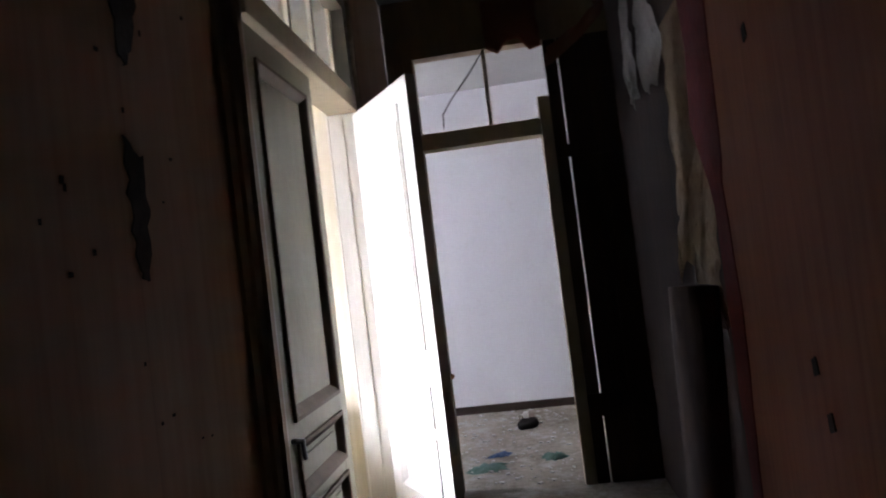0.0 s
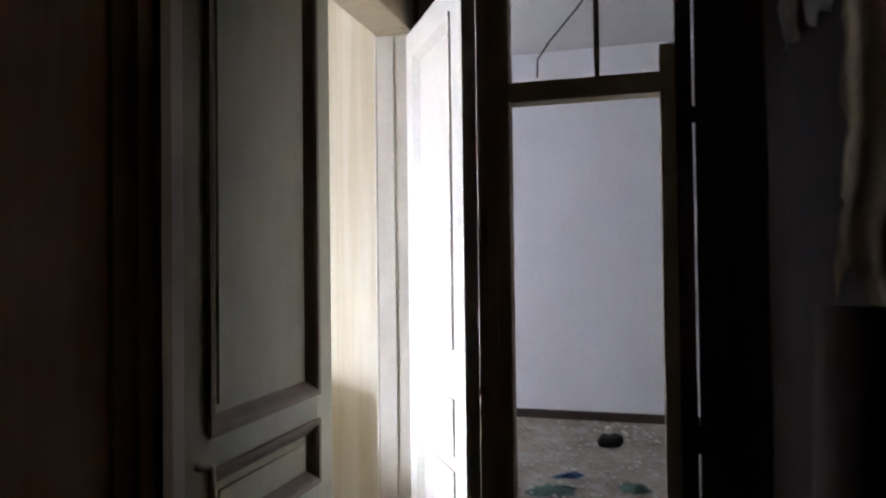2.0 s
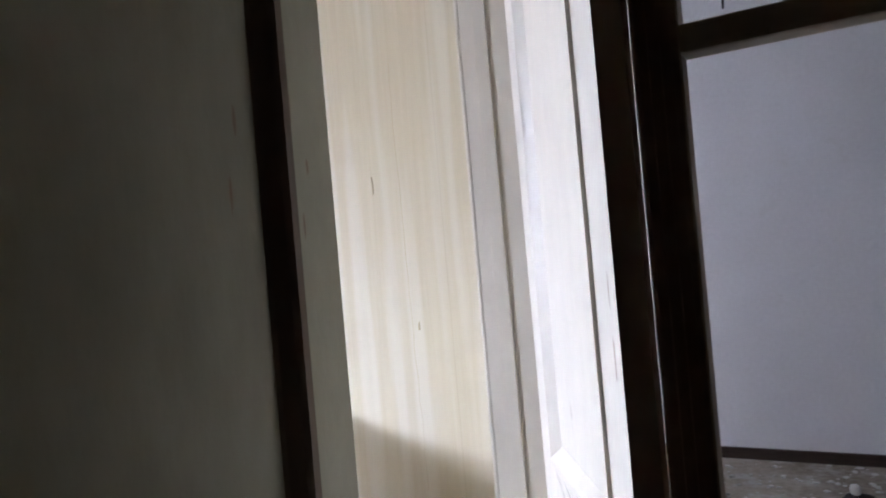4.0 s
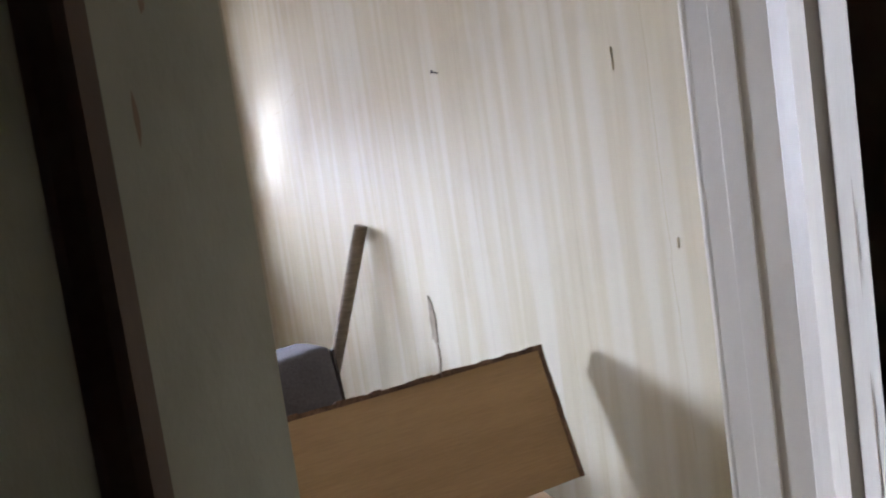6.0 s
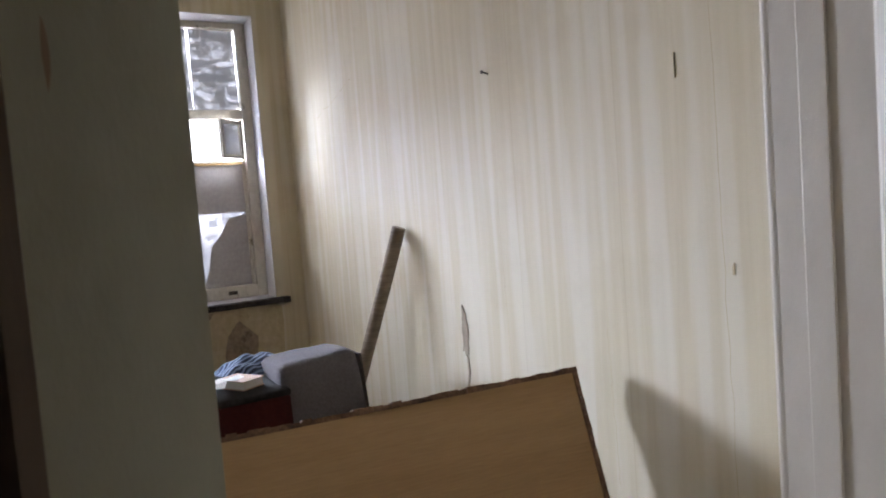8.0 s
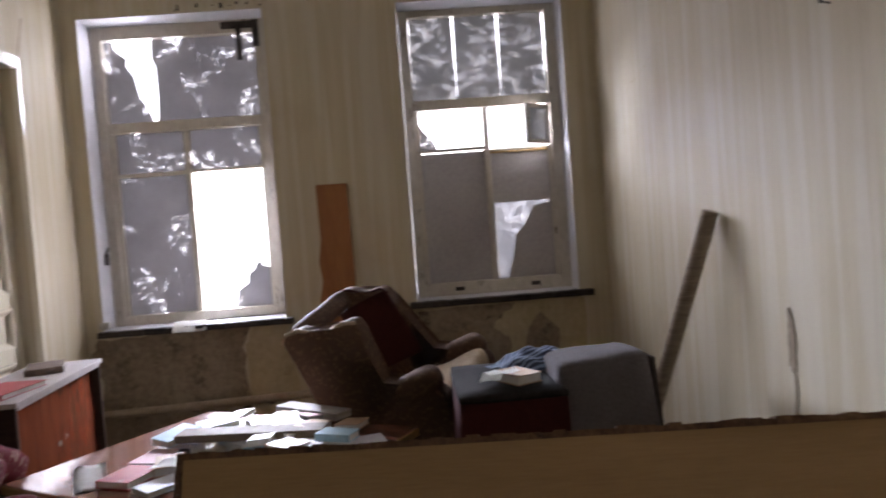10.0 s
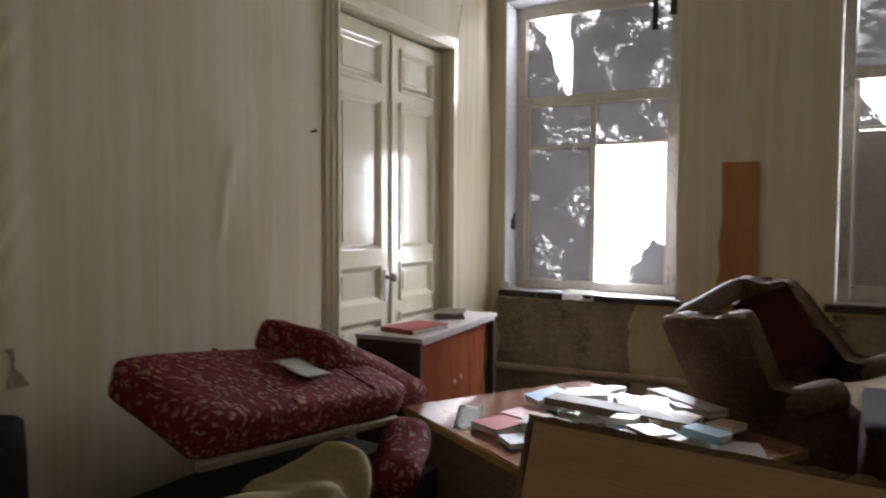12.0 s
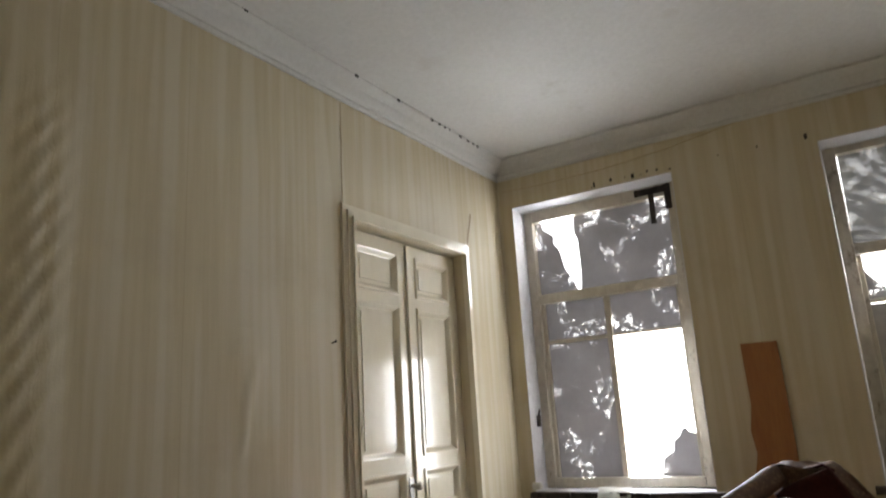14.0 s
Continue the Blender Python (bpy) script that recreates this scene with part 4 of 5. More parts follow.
for x in (-0.27, 0.13):
    bm = bmesh.new()
    box(bm, (x - 0.007, -0.195, 0.134), (x + 0.007, 0.195, 0.1435))
    part("welt", bm, M["floral"], ob, bevel=0.003)
ob = part("backrest", soft_box(0.86, 0.34, 0.15, 0.055, 10, 0.008, 3.0), M["floral"], sofa, smooth=True)
ob.matrix_local = pose(-0.52, -0.12, 0.755, -8, -24, 4)
bm = bmesh.new()
box(bm, (-0.46, -0.010, -0.011), (0.46, 0.010, 0.011), pose(0.03, 0.205, 0.742, -18, -6.2, 0))
part("seat_rail", bm, M["old_wood"], sofa, "bare brown wooden rail", bevel=0.003)
bm = bmesh.new()
box(bm, (-0.40, -0.20, 0), (0.50, 0.20, 0.60))
part("base", bm, M["dark_cloth"], sofa, "base in black lining cloth", bevel=0.01)
roll = part("armrest", soft_box(0.34, 0.17, 0.15, 0.065, 8, 0.012, 9.0), M["floral"], sofa, smooth=True)
roll.matrix_local = pose(-0.33, 0.28, 0.53, -10, 22, 20)
bm = bmesh.new()
box(bm, (-0.46, 0.205, 0), (-0.22, 0.36, 0.53))
part("leg_block", bm, M["dark_wood"], sofa)

sheet(pose(2.45, 0.46, 0.952, -18, -6.2, 14), 0.17, 0.15, "torn white sheet of paper on the red sofa", sag=0.003)

bm = soft_box(0.54, 0.26, 0.77, 0.08, 26, 0.05, 5.0)
for v in bm.verts:
    v.co += Vector((0, 0, 1)) * 0.03 * math.sin(v.co.x * 24 + v.co.y * 17 + 2.5 * noise.noise(v.co * 7)) * v.co.z
ob = finish("crumpled_cloth", bm, M["olive_cloth"], smooth=True)
ob.matrix_world = pose(3.02, 0.92, 0.0, 0, 0, 8)
tagged(ob, "crumpled olive-yellow cloth piled before the sofa", "cloth")

bm = soft_box(0.10, 0.15, 0.97, 0.045, 9, 0.008, 2.0)
ob = finish("rolled_rug", bm, M["dark_cloth"], smooth=True)
ob.matrix_world = pose(3.41, 0.40, 0.0, 0, 0, 20)
tagged(ob, "dark rolled rug standing against the wallpapered wall", "rug")


# wing armchair, thrown backwards onto a chest
def outline_part(name, outline, x0, x1, material, parent, bevel=0.025, label=""):
    """A padded part with a side outline in (y, z), from x0 to x1."""
    bm = bmesh.new()
    a = [bm.verts.new((x0, y, z)) for y, z in outline]
    b_ = [bm.verts.new((x1, y, z)) for y, z in outline]
    bm.faces.new(a[::-1])
    bm.faces.new(b_)
    for i in range(len(outline)):
        j = (i + 1) % len(outline)
        bm.faces.new((a[i], a[j], b_[j], b_[i]))
    return part(name, bm, material, parent, label, bevel=bevel, segs=3, smooth=True)


R = Euler((radians(24), radians(13), radians(-20.7))).to_matrix().to_4x4()
T = Vector((1.34, 1.45, 1.02)) - R @ Vector((0.33, -0.38, 0.78))
chair = thing("wing_armchair", Matrix.Translation(T) @ R, "old wing armchair in worn brown-red fabric, tipped backwards", "armchair")
ARM = [(-0.09, 0.40), (-0.02, 0.365), (0.06, 0.345), (0.12, 0.30), (0.145, 0.24), (0.13, 0.16), (0.10, 0.05), (-0.43, 0.05)]
near_wing = [(-0.43, 0.30), (-0.405, 0.755), (-0.37, 0.782), (-0.30, 0.772), (-0.25, 0.735), (-0.17, 0.705), (-0.09, 0.710), (-0.045, 0.690), (-0.04, 0.64)]
far_wing = [(-0.43, 0.30), (-0.405, 0.755), (-0.37, 0.785), (-0.32, 0.765), (-0.27, 0.722), (-0.21, 0.705), (-0.165, 0.700), (-0.14, 0.665), (-0.145, 0.60)]
outline_part("side", near_wing + ARM, 0.235, 0.33, M["armchair"], chair, 0.016)
outline_part("side", far_wing + [(y, max(0.05, z - 0.10)) for y, z in ARM], -0.33, -0.235, M["armchair"], chair, 0.016)


def run(name, pts, r, material, parent, label="", n=8):
    """A round cord or roll along a run of points."""
    bm = bmesh.new()
    for p, q in zip(pts, pts[1:]):
        tube(bm, p, q, r, r, n)
        bmesh.ops.create_uvsphere(bm, u_segments=n, v_segments=6, radius=r, matrix=Matrix.Translation(Vector(q)))
    return part(name, bm, material, parent, label, smooth=True)


# near cord's pale colour paints in the wing's lit edge; far cord stays dark
run("piping", [(0.32, y, z + 0.002) for y, z in near_wing[1:8]], 0.009, M["seat_pad"], chair, "worn piping along the wing, its highlight painted pale")
run("piping", [(-0.245, y, z + 0.002) for y, z in far_wing[1:8]], 0.006, M["armchair_in"], chair)
# the back has lost its padding: a top rail, a lower rail and the open gap between
ob = part("top_rail", soft_box(0.50, 0.085, 0.10, 0.035, 8, 0.004), M["armchair"], chair, "padded top rail of the open back", smooth=True)
ob.location = (0, -0.372, 0.695)
ob = part("lower_rail", soft_box(0.47, 0.075, 0.26, 0.03, 7, 0.005), M["armchair_in"], chair, smooth=True)
ob.location = (0, -0.375, 0.06)
for x, z, sd in ((0.283, 0.262, 1.0), (-0.283, 0.165, 2.0)):
    ob = part("arm_roll", soft_box(0.125, 0.22, 0.12, 0.056, 9, 0.006, sd), M["armchair"], chair, smooth=True)
    ob.location = (x, 0.045, z)
ob = part("wing_lining", soft_box(0.03, 0.30, 0.36, 0.012, 7, 0.004), M["armchair_in"], chair, "dark wine-red wing lining", smooth=True)
ob.location = (-0.222, -0.28, 0.33)
ob = part("wing_lining", soft_box(0.03, 0.30, 0.36, 0.012, 7, 0.004, 4.0), M["armchair_in"], chair, smooth=True)
ob.location = (0.222, -0.24, 0.33)
ob = part("seat", soft_box(0.465, 0.50, 0.15, 0.045, 14, 0.022), M["seat_pad"], chair, "seat pad of stained torn pale cloth", smooth=True)
ob.location = (0, -0.10, 0.085)
part("base", soft_box(0.50, 0.52, 0.10, 0.02, 5, 0.002), M["armchair"], chair).location = (0, -0.15, 0.02)
for x, y in ((0.20, 0.07), (-0.20, 0.07), (0.22, -0.36), (-0.22, -0.36)):
    bm = bmesh.new()
    tube(bm, (x, y, -0.07), (x, y, 0.03), 0.016, 0.024, 8)
    part("leg", bm, M["dark_wood"], chair)
low = min((chair.matrix_basis @ Vector((x, y, -0.07))).z for x in (0.24, -0.24) for y in (0.09, -0.38))
chest = thing("wooden_chest", pose(0.92, 1.82, 0, 0, 0, -21), "dark plain wooden chest under the armchair", "chest")
boxes("body", M["dark_wood"], chest, ((-0.36, -0.34, 0), (0.36, 0.34, low - 0.031)), bevel=0.006)
boxes("lid", M["dark_wood"], chest, ((-0.38, -0.36, low - 0.0305), (0.38, 0.36, low)), bevel=0.006)

# dark red pouffe with a grey cushion block beside it
pou = thing("pouffe", pose(1.72, 2.35, 0), "tall dark wine-red upholstered block", "pouffe")
part("body", soft_box(0.56, 0.40, 0.835, 0.03, 7, 0.006), M["dark_red"], pou, smooth=True)
part("top_pad", soft_box(0.55, 0.39, 0.035, 0.015, 5, 0.003), M["dark_cloth"], pou, smooth=True).location = (0, 0, 0.825)
gr = thing("grey_seat_block", pose(1.80, 2.735, 0.012, 3, -3, 0), "grey tweed upholstered seat block standing on end", "seat block")
part("body", soft_box(0.38, 0.36, 0.925, 0.045, 8, 0.008, 1.0), M["grey_cloth"], gr, smooth=True)
boxes("end_board", M["dark_wood"], gr, ((-0.16, 0.178, 0.04), (0.165, 0.190, 0.90)), bevel=0.004)

# striped cloth, carton and paper on them
bm = bmesh.new()
n = 22
g = [[None] * (n + 1) for _ in range(n + 1)]
for i in range(n + 1):
    for j in range(n + 1):
        x, y = 0.26 * i / n - 0.13, 0.34 * j / n - 0.17
        r = math.hypot(x / 0.13, y / 0.17)
        z = 0.07 * max(0, 1 - r * r * 0.8) + 0.022 * noise.noise(Vector((x * 16, y * 16, 2)))
        g[i][j] = bm.verts.new((x, y, max(z, 0.002)))
for i in range(n):
    for j in range(n):
        bm.faces.new((g[i][j], g[i + 1][j], g[i + 1][j + 1], g[i][j + 1]))
m, ns, ls, b = mat("striped_cloth")
wv = node(ns, "ShaderNodeTexWave", Scale=15.0, Distortion=6.0)
ls.new(coords(ns, ls, obj=True), wv.inputs["Vector"])
ls.new(ramp(ns, ls, wv.outputs[0], [(0.25, (0.02, 0.025, 0.045)), (0.55, (0.06, 0.09, 0.17)), (0.88, (0.20, 0.25, 0.34))]), b.inputs["Base Color"])
b.inputs["Roughness"].default_value = 0.9
ob = finish("striped_cloth", bm, m, smooth=True)
ob.matrix_world = pose(1.58, 2.50, 0.862, 0, 0, 25)
tagged(ob, "crumpled blue and black striped cloth on the pouffe", "cloth")
book(pose(1.80, 2.30, 0.864, 0, 0, 30), 0.15, 0.11, 0.035, COVERS[4], "tan book lying on the pouffe", "")
sheet(pose(1.86, 2.24, 0.870, 0, -24, 20), 0.11, 0.12, "bent white sheet of paper on the pouffe", sag=0.03)

# the board: a tilted sofa bottom in brown hardboard on a carton base
pan = thing("sofa_section", pose(2.815, 2.275, 0.970, 1.5, -20, -10.2), "tilted sofa section backed with brown hardboard, torn edges", "sofa section")
boxes("backing_board", M["cardboard"], pan, ((-0.012, -0.845, -0.435), (0.0, 0.885, -0.012)), bevel=0.003)
bm = bmesh.new()
random.seed(4)
for k in range(62):
    y = -0.86 + 1.76 * k / 62
    box(bm, (-0.05 + random.uniform(-0.004, 0.004), y, -0.016), (0.004 + random.uniform(-0.002, 0.004), y + 0.0280, random.uniform(-0.003, 0.003)))
part("top_rim", bm, M["card_edge"], pan, "dark torn cloth rim")
for s in (-1, 1):
    bm = bmesh.new()
    for k in range(16):
        z = -0.435 + 0.419 * k / 16
        ya = 0.886 if s > 0 else -0.861
        box(bm, (-0.05, ya, z), (0.003 + random.uniform(-0.002, 0.003), ya + 0.015 + random.uniform(-0.002, 0.0), z + 0.0258))
    part("side_rim", bm, M["card_edge"], pan)
boxes("padding", M["dark_cloth"], pan, ((-0.10, -0.84, -0.425), (-0.0125, 0.88, -0.02)), bevel=0.02)
bs = thing("carton", pose(2.90, 2.30, 0, 0, 0, -10.2), "large brown carton under the sofa section", "carton")
boxes("body", M["cardboard"], bs, ((-0.20, -0.82, 0), (0.20, 0.78, 0.52)), bevel=0.006)
boxes("flap", M["cardboard"], bs, ((0.201, 0.10, 0.505), (0.28, 0.77, 0.512)), label="bent carton flap")

# pale board lying on the far end of the desk
bm = bmesh.new()
box(bm, (-0.17, -0.15, 0), (0.17, 0.15, 0.012))
ob = finish("board", bm, M["dusty"], bevel=0.003)
ob.matrix_world = pose(1.86, 1.76, DH + 0.001, 0, 0, 16)
tagged(ob, "pale grey dusty board lying on the desk", "board")

# leaning stick, board and pipe
bm = bmesh.new()
tube(bm, (1.22, 2.90, 0.0), (1.64, 3.235, 1.43), 0.030, 0.034, 12)
tagged(finish("wooden_stick", bm, M["old_wood"], smooth=True), "thick round brown stick leaning against the wall", "stick")
bm = bmesh.new()
slab(bm, [(1.475, 0.02), (1.668, 0.02), (1.672, 1.10), (1.662, 1.758), (1.470, 1.760), (1.478, 1.42), (1.455, 1.28), (1.470, 1.16), (1.440, 1.02), (1.452, 0.6)], 0.012, 0.020, Matrix(((0, 0, 1, 0), (1, 0, 0, 0), (0, 1, 0, 0), (0, 0, 0, 1))))
tagged(finish("hardboard_offcut", bm, M["hardboard"]), "torn strip of red-brown hardboard against the wall", "board")
bm = bmesh.new()
tube(bm, (0.09, 0.03, 0.455), (0.09, 1.95, 0.50), 0.026, 0.026, 14)
for y in (0.25, 1.1, 1.8):
    box(bm, (0.0, y, 0.44), (0.09, y + 0.02, 0.475))
tagged(finish("heating_pipe", bm, M["rust"], smooth=False), "old grey-brown heating pipe along the window wall", "pipe")
sheet(pose(0.015, 0.54, 0.985, 0, 38, 6), 0.10, 0.20, "white sheet of paper sliding off the sill", sag=0.01)
bm = soft_box(0.05, 0.07, 0.05, 0.02, 4, 0.006)
ob = finish("plaster_lump", bm, M["rubble"], smooth=True)
ob.matrix_world = pose(0.0, 0.12, 0.968)
tagged(ob, "pale lump of fallen plaster on the sill", "rubble")

# ---- the corridor's torn paper ----
def rag(name, y, z, w, h, material, label, curl=0.12, seed=0, x=XR + 0.056):
    """A strip of wallpaper hanging off the wall, curled, with torn edges."""
    bm = bmesh.new()
    n, k = 22, 8
    g = []
    for i in range(n + 1):
        f = i / n
        row = []
        for j in range(k + 1):
            e = j / k - 0.5
            ww = w * (0.75 + 0.35 * noise.noise(Vector((f * 3, seed, 0))))
            yy = y + e * ww + 0.20 * w * noise.noise(Vector((f * 9, seed + 3, 0.6 * j)))
            xx = x - 0.008 - curl * f * (0.35 + abs(math.sin(2.3 * f + seed))) - 0.03 * noise.noise(Vector((f * 4, e * 3, seed))) * f
            row.append(bm.verts.new((min(xx, x - 0.007), yy, z - f * h * (1 + 0.22 * noise.noise(Vector((e * 6, seed, 5)))))))
        g.append(row)
    for i in range(n):
        for j in range(k):
            bm.faces.new((g[i][j], g[i][j + 1], g[i + 1][j + 1], g[i + 1][j]))
    bmesh.ops.solidify(bm, geom=bm.faces[:], thickness=0.003)
    return tagged(finish(name, bm, material, smooth=True), label, "torn wallpaper")


rag("torn_wallpaper", 2.45, 3.0, 0.55, 0.85, M["torn_light"], "pale torn backing paper hanging from the wall", 0.05, 1)
rag("torn_wallpaper", 2.95, 2.9, 0.40, 0.70, M["torn_light"], "pale ragged strip of torn paper", 0.05, 4)
rag("torn_wallpaper", 2.05, 2.35, 0.62, 1.0, M["torn_paper"], "brown torn wallpaper peeling off the partition", 0.05, 2)
rag("torn_wallpaper", 1.85, 1.75, 0.42, 0.65, M["torn_paper"], "brown strip of wallpaper curling off", 0.06, 7)
rag("torn_wallpaper", 3.35, 3.15, 0.45, 0.55, M["paper_red"], "dark red flap of wallpaper hanging by the doorway", 0.35, 5)
bm = bmesh.new()
slab(bm, [(1.60, 0.0), (1.60, H), (1.95, H), (1.93, 2.9), (1.78, 2.6), (1.86, 2.35), (1.83, 2.1), (1.90, 1.85), (1.74, 1.6), (1.66, 1.35), (1.72, 0.9), (1.68, 0.4), (1.70, 0.0)], XR + 0.02, XR + 0.049, Matrix(((0, 0, 1, 0), (1, 0, 0, 0), (0, 1, 0, 0), (0, 0, 0, 1))))
tagged(finish("trim_torn_edge", bm, M["red_layer"]), "torn edge of dark red wallpaper", "wallpaper edge", kind="structure")
bm = bmesh.new()
tube(bm, (XR - 0.12, 1.83, 0.0), (XR - 0.07, 1.78, 1.27), 0.075, 0.085, 14)
for v in bm.verts:
    v.co += noise.noise_vector(v.co * 5) * 0.012
tagged(finish("linoleum_roll", bm, M["lath"], smooth=True), "dark roll of old linoleum leaning on the wall", "roll")

patch("trim_red_layer", M["red_layer"], "x", XR, [(1.615, 0.0), (1.615, 3.18), (1.36, 3.18), (1.42, 2.75), (1.40, 2.4), (1.46, 2.0), (1.50, 1.6), (1.47, 1.2), (1.53, 0.7), (1.50, 0.0)], "dark red older paper where the brown one is torn off", out=-1)
for y, z in ((1.12, 1.93), (0.95, 1.08), (0.90, 0.96)):
    patch("trim_wall_tear", M["soot"], "x", XR, [(y, z), (y + 0.03, z - 0.01), (y + 0.035, z + 0.03), (y + 0.01, z + 0.04)], "small dark hole in the brown wallpaper", out=-1)
# tear in the left wallpaper
patch("trim_wall_tear", M["soot"], "x", XC - 0.01, [(0.53, 1.50), (0.56, 1.46), (0.585, 1.6), (0.58, 1.72), (0.52, 1.76), (0.52, 1.62)], "dark tear in the corridor wallpaper")
patch("trim_wall_tear", M["soot"], "x", XC - 0.01, [(0.53, 1.93), (0.56, 1.90), (0.61, 2.02), (0.63, 2.2), (0.51, 2.25), (0.52, 2.08)], "dark tear in the corridor wallpaper")
bm = bmesh.new()
for k in range(60):
    y, z = random.uniform(-0.4, 0.85), random.uniform(0.6, 2.4)
    box(bm, (XC - 0.0105, y, z), (XC - 0.008, y + random.uniform(0.004, 0.012), z + random.uniform(0.004, 0.014)))
tagged(finish("trim_specks", bm, M["soot"]), "dark specks of mould on the wallpaper", "mould", kind="structure")
cu = bpy.data.curves.new("cable", "CURVE")
cu.dimensions, cu.bevel_depth = "3D", 0.004
sp = cu.splines.new("POLY")
way = [(4.88, 3.69, 2.80), (4.78, 3.66, 2.66), (4.64, 3.65, 2.50), (4.58, 3.66, 2.42), (4.575, 3.67, 2.33)]
sp.points.add(len(way) - 1)
for p, co in zip(sp.points, way):
    p.co = (*co, 1)
cu.materials.append(M["soot"])
tagged(new("hanging_cable", cu), "thin dark cable hanging across the empty light", "cable")

# rubbish on the white room's floor
bag = thing("rubbish_bag", pose(4.835, 5.36, 0), "small crumpled black rubbish bag on the floor", "rubbish bag")
part("bag", soft_box(0.17, 0.14, 0.10, 0.045, 7, 0.03, 3.0), M["dark_cloth"], bag, smooth=True)
part("knot", soft_box(0.05, 0.05, 0.06, 0.02, 4, 0.012, 6.0), M["page"], bag, "whitish twisted neck", smooth=True).location = (-0.01, 0.01, 0.09)
random.seed(21)
bm = bmesh.new()
for k in range(420):
    x, y, s = random.uniform(4.0, 5.6), random.uniform(YE + 0.1, YB - 0.05), random.choice([0.004, 0.006, 0.01, 0.016])
    vs = box(bm, (-s, -s * 0.7, 0), (s, s * 0.7, s * 0.5), pose(x, y, 0.001, 0, 0, random.uniform(0, 180)))
    for v in vs:
        v.co += Vector((random.uniform(-1, 1), random.uniform(-1, 1), 0)) * s * 0.4
tagged(finish("plaster_crumbs", bm, M["rubble"]), "pale crumbs of fallen plaster over the floor", "rubble", kind="stuff")
blue = worn("blue_rag", (0.03, 0.06, 0.14), (0.07, 0.12, 0.24), 0.9, 6, 50, 0.3, obj=True)
green = worn("green_rag", (0.05, 0.10, 0.08), (0.12, 0.19, 0.15), 0.9, 6, 50, 0.3, obj=True)
for x, y, w, d, mt, lab in ((4.62, 4.55, 0.22, 0.10, blue, "dark blue rag on the dusty floor"), (4.55, 4.25, 0.34, 0.26, green, "faded green rag on the dusty floor"), (5.02, 4.4, 0.26, 0.2, green, "faded green rag on the dusty floor")):
    bm = bmesh.new()
    ring = [(w * 0.5 * (0.55 + random.random() * 0.6) * math.cos(a), d * 0.5 * (0.5 + random.random() * 0.7) * math.sin(a)) for a in [k * 0.2618 for k in range(24)]]
    top = bm.verts.new((0, 0, 0.03))
    rim = [bm.verts.new((px, py, random.uniform(0.0, 0.004))) for px, py in ring]
    mid = [bm.verts.new((px * 0.6, py * 0.6, random.uniform(0.008, 0.03))) for px, py in ring]
    for k in range(24):
        q = (k + 1) % 24
        bm.faces.new((rim[k], rim[q], mid[q], mid[k]))
        bm.faces.new((mid[k], mid[q], top))
    ob = finish("floor_rag", bm, mt, smooth=True)
    ob.matrix_world = pose(x, y, 0.002, 0, 0, x * 200)
    tagged(ob, lab, "rag", "rags on the floor")

# flap of red paper over the end doorway's light
bm = bmesh.new()
g = []
for i in range(9):
    f = i / 8
    g.append([bm.verts.new((4.90 + 0.34 * e + 0.03 * noise.noise(Vector((f * 4, e * 3, 1))), YE - 0.004 - 0.16 * f * f - 0.03 * math.sin(e * 5) * f, 3.12 - f * (0.36 + 0.05 * math.sin(e * 9)))) for e in (0, 0.2, 0.4, 0.6, 0.8, 1.0)])
for i in range(8):
    for j in range(5):
        bm.faces.new((g[i][j], g[i][j + 1], g[i + 1][j + 1], g[i + 1][j]))
bmesh.ops.solidify(bm, geom=bm.faces[:], thickness=0.003)
tagged(finish("torn_wallpaper", bm, M["paper_red"], smooth=True), "dark red flap of wallpaper drooping over the doorway", "torn wallpaper")


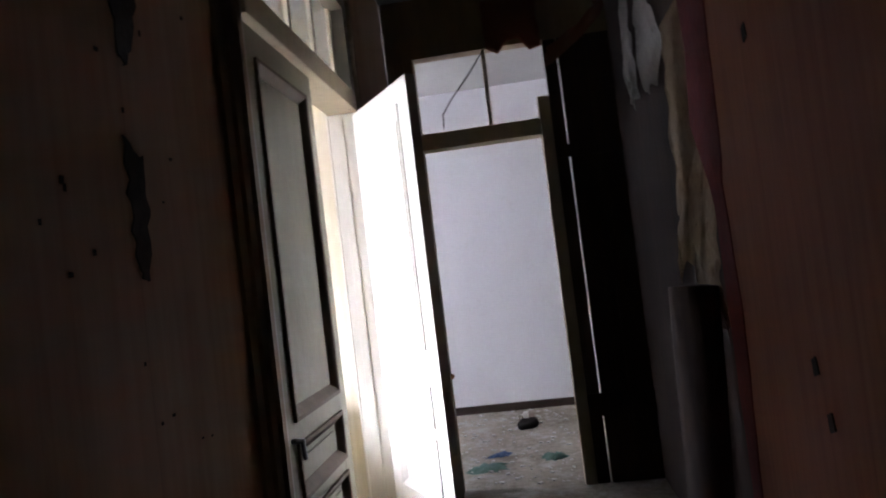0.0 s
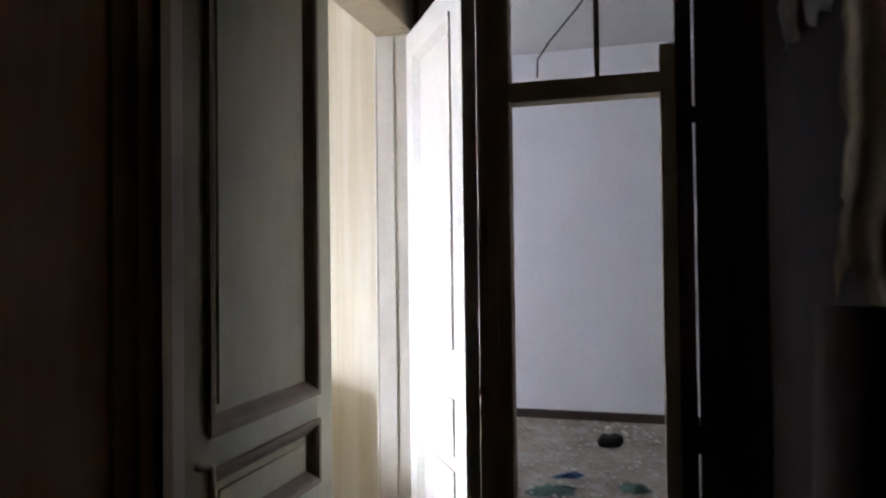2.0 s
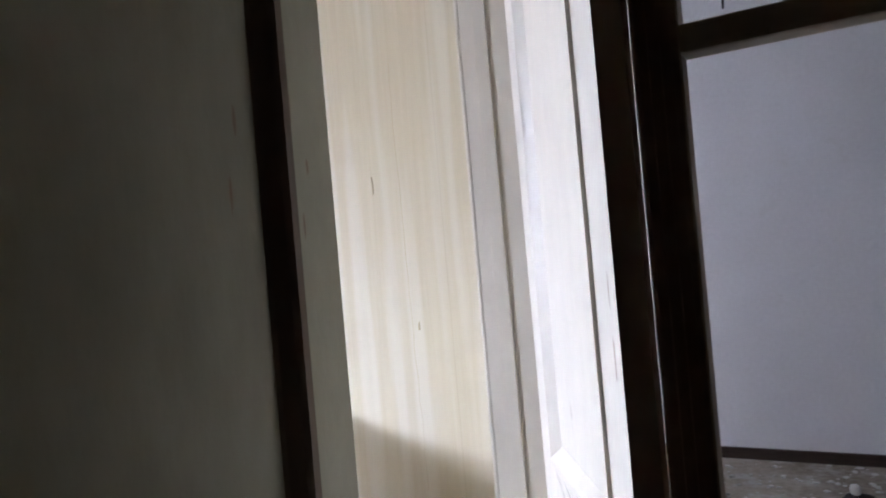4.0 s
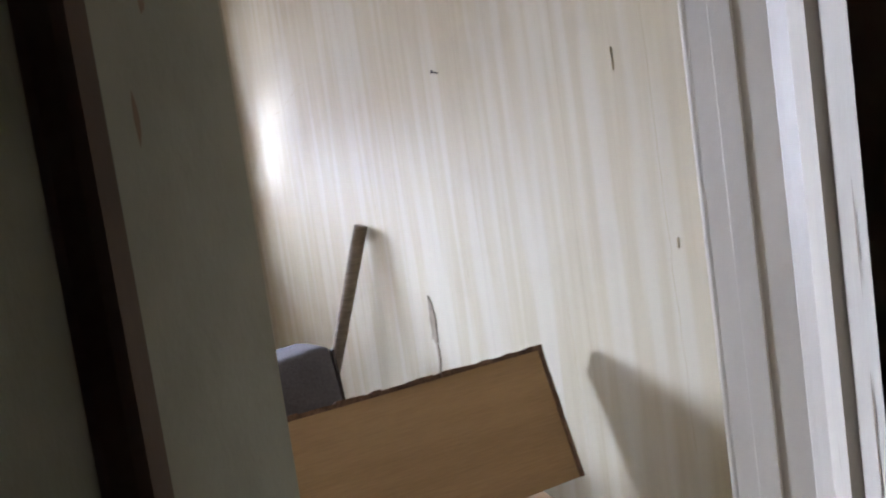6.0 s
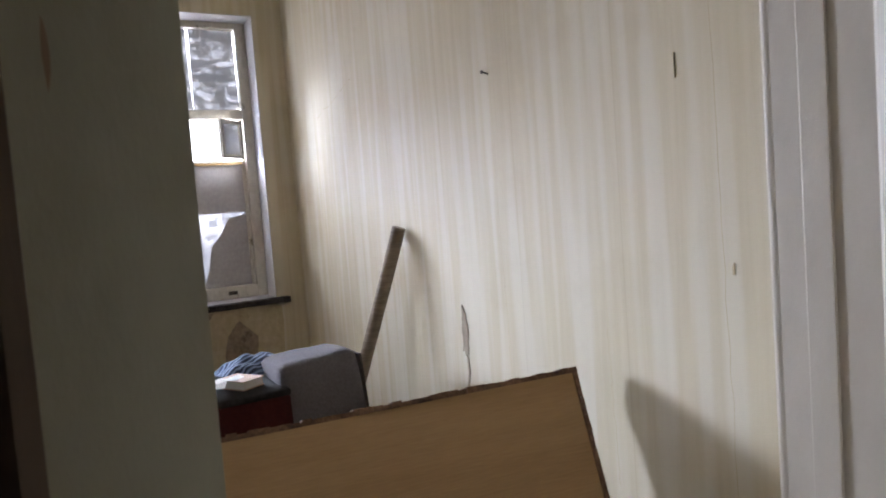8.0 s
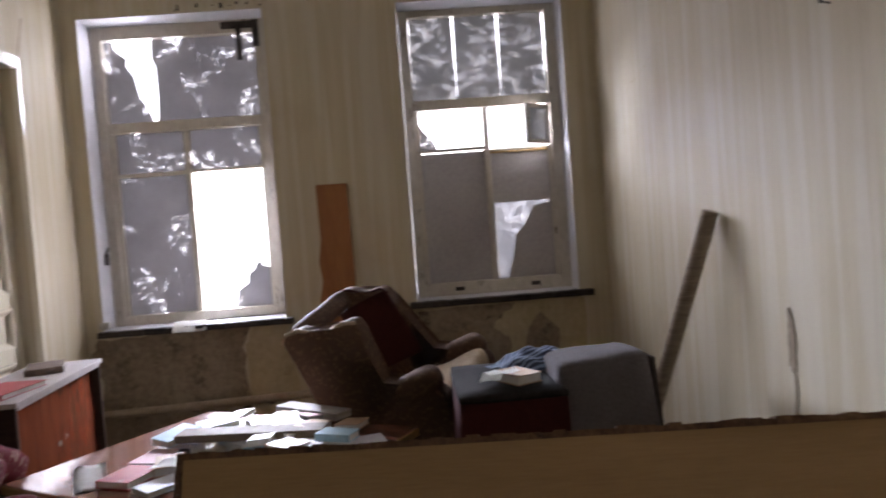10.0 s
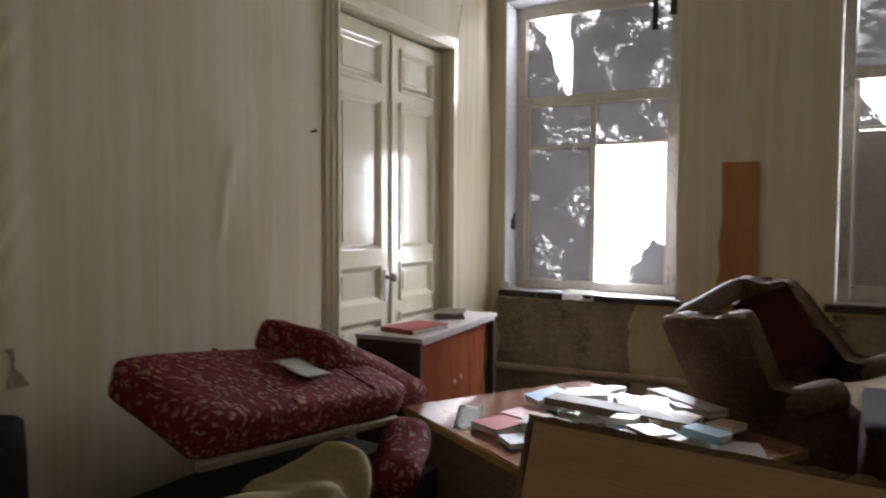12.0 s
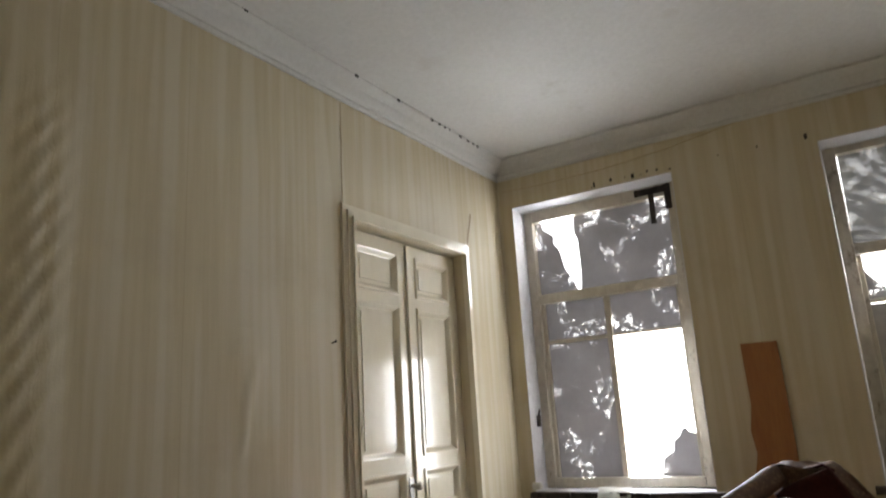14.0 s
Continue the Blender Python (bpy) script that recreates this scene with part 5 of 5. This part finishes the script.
# buckled lengths of paper on the south wall
def buckle(x0, x1, z0, z1, high, slant, pitch, label, seed):
    bm = bmesh.new()
    nx, nz = 18, int((z1 - z0) / 0.02)
    g = []
    for i in range(nx + 1):
        row = []
        for j in range(nz + 1):
            u, w = i / nx, j / nz
            x, z = x0 + (x1 - x0) * u, z0 + (z1 - z0) * w
            edge = math.sin(math.pi * u) ** 1.5 * min(1.0, 5 * w, 5 * (1 - w))
            fold = max(0.0, math.sin((z + slant * (x - x0)) * 6.283 / pitch + 5 * noise.noise(Vector((x * 3, z * 2.2, seed)))))
            row.append(bm.verts.new((x, 0.0012 + high * edge * (0.35 + fold), z)))
        g.append(row)
    for i in range(nx):
        for j in range(nz):
            bm.faces.new((g[i][j], g[i + 1][j], g[i + 1][j + 1], g[i][j + 1]))
    return tagged(finish("trim_buckled_paper", bm, M["paper_room"], smooth=True), label, "wallpaper", kind="structure")


buckle(3.06, 3.34, 0.95, 2.75, 0.011, 1.5, 0.125, "creased length of faded wallpaper", 1)
buckle(2.22, 2.44, 1.30, 1.85, 0.0065, 1.9, 0.40, "bulging crease in faded wallpaper", 6)


# faint cracks in the long wall's paper
random.seed(8)
for x0, z0, x1, z1 in ((2.46, 0.75, 2.44, 1.55), (3.02, 0.60, 3.00, 1.10), (1.75, 1.2, 1.74, 2.6), (3.46, 0.7, 3.44, 2.3)):
    bm = bmesh.new()
    x, n = x0, 24
    for k in range(n):
        nx = x0 + (x1 - x0) * (k + 1) / n + random.uniform(-0.004, 0.004)
        za, zb = z0 + (z1 - z0) * k / n, z0 + (z1 - z0) * (k + 1) / n
        q = [bm.verts.new(c) for c in ((x - 0.001, YN - 0.0012, za), (x + 0.001, YN - 0.0012, za), (nx + 0.001, YN - 0.0012, zb), (nx - 0.001, YN - 0.0012, zb))]
        bm.faces.new(q)
        x = nx
    tagged(finish("trim_crack", bm, M["bare_pale"]), "thin seam crack in the wallpaper", "crack", kind="structure")
bm = bmesh.new()
x, z = 0.55, 2.10
for k in range(16):
    nx, nz = x + 0.035, z + random.uniform(0.0, 0.018)
    if k % 4 != 2:
        bm.faces.new([bm.verts.new(c) for c in ((x, YN - 0.0013, z), (nx, YN - 0.0013, nz), (nx, YN - 0.0013, nz + 0.004), (x, YN - 0.0013, z + 0.004))])
    x, z = nx, nz
tagged(finish("trim_crack", bm, M["bare_pale"]), "broken slanting crack in the wallpaper", "crack", kind="structure")
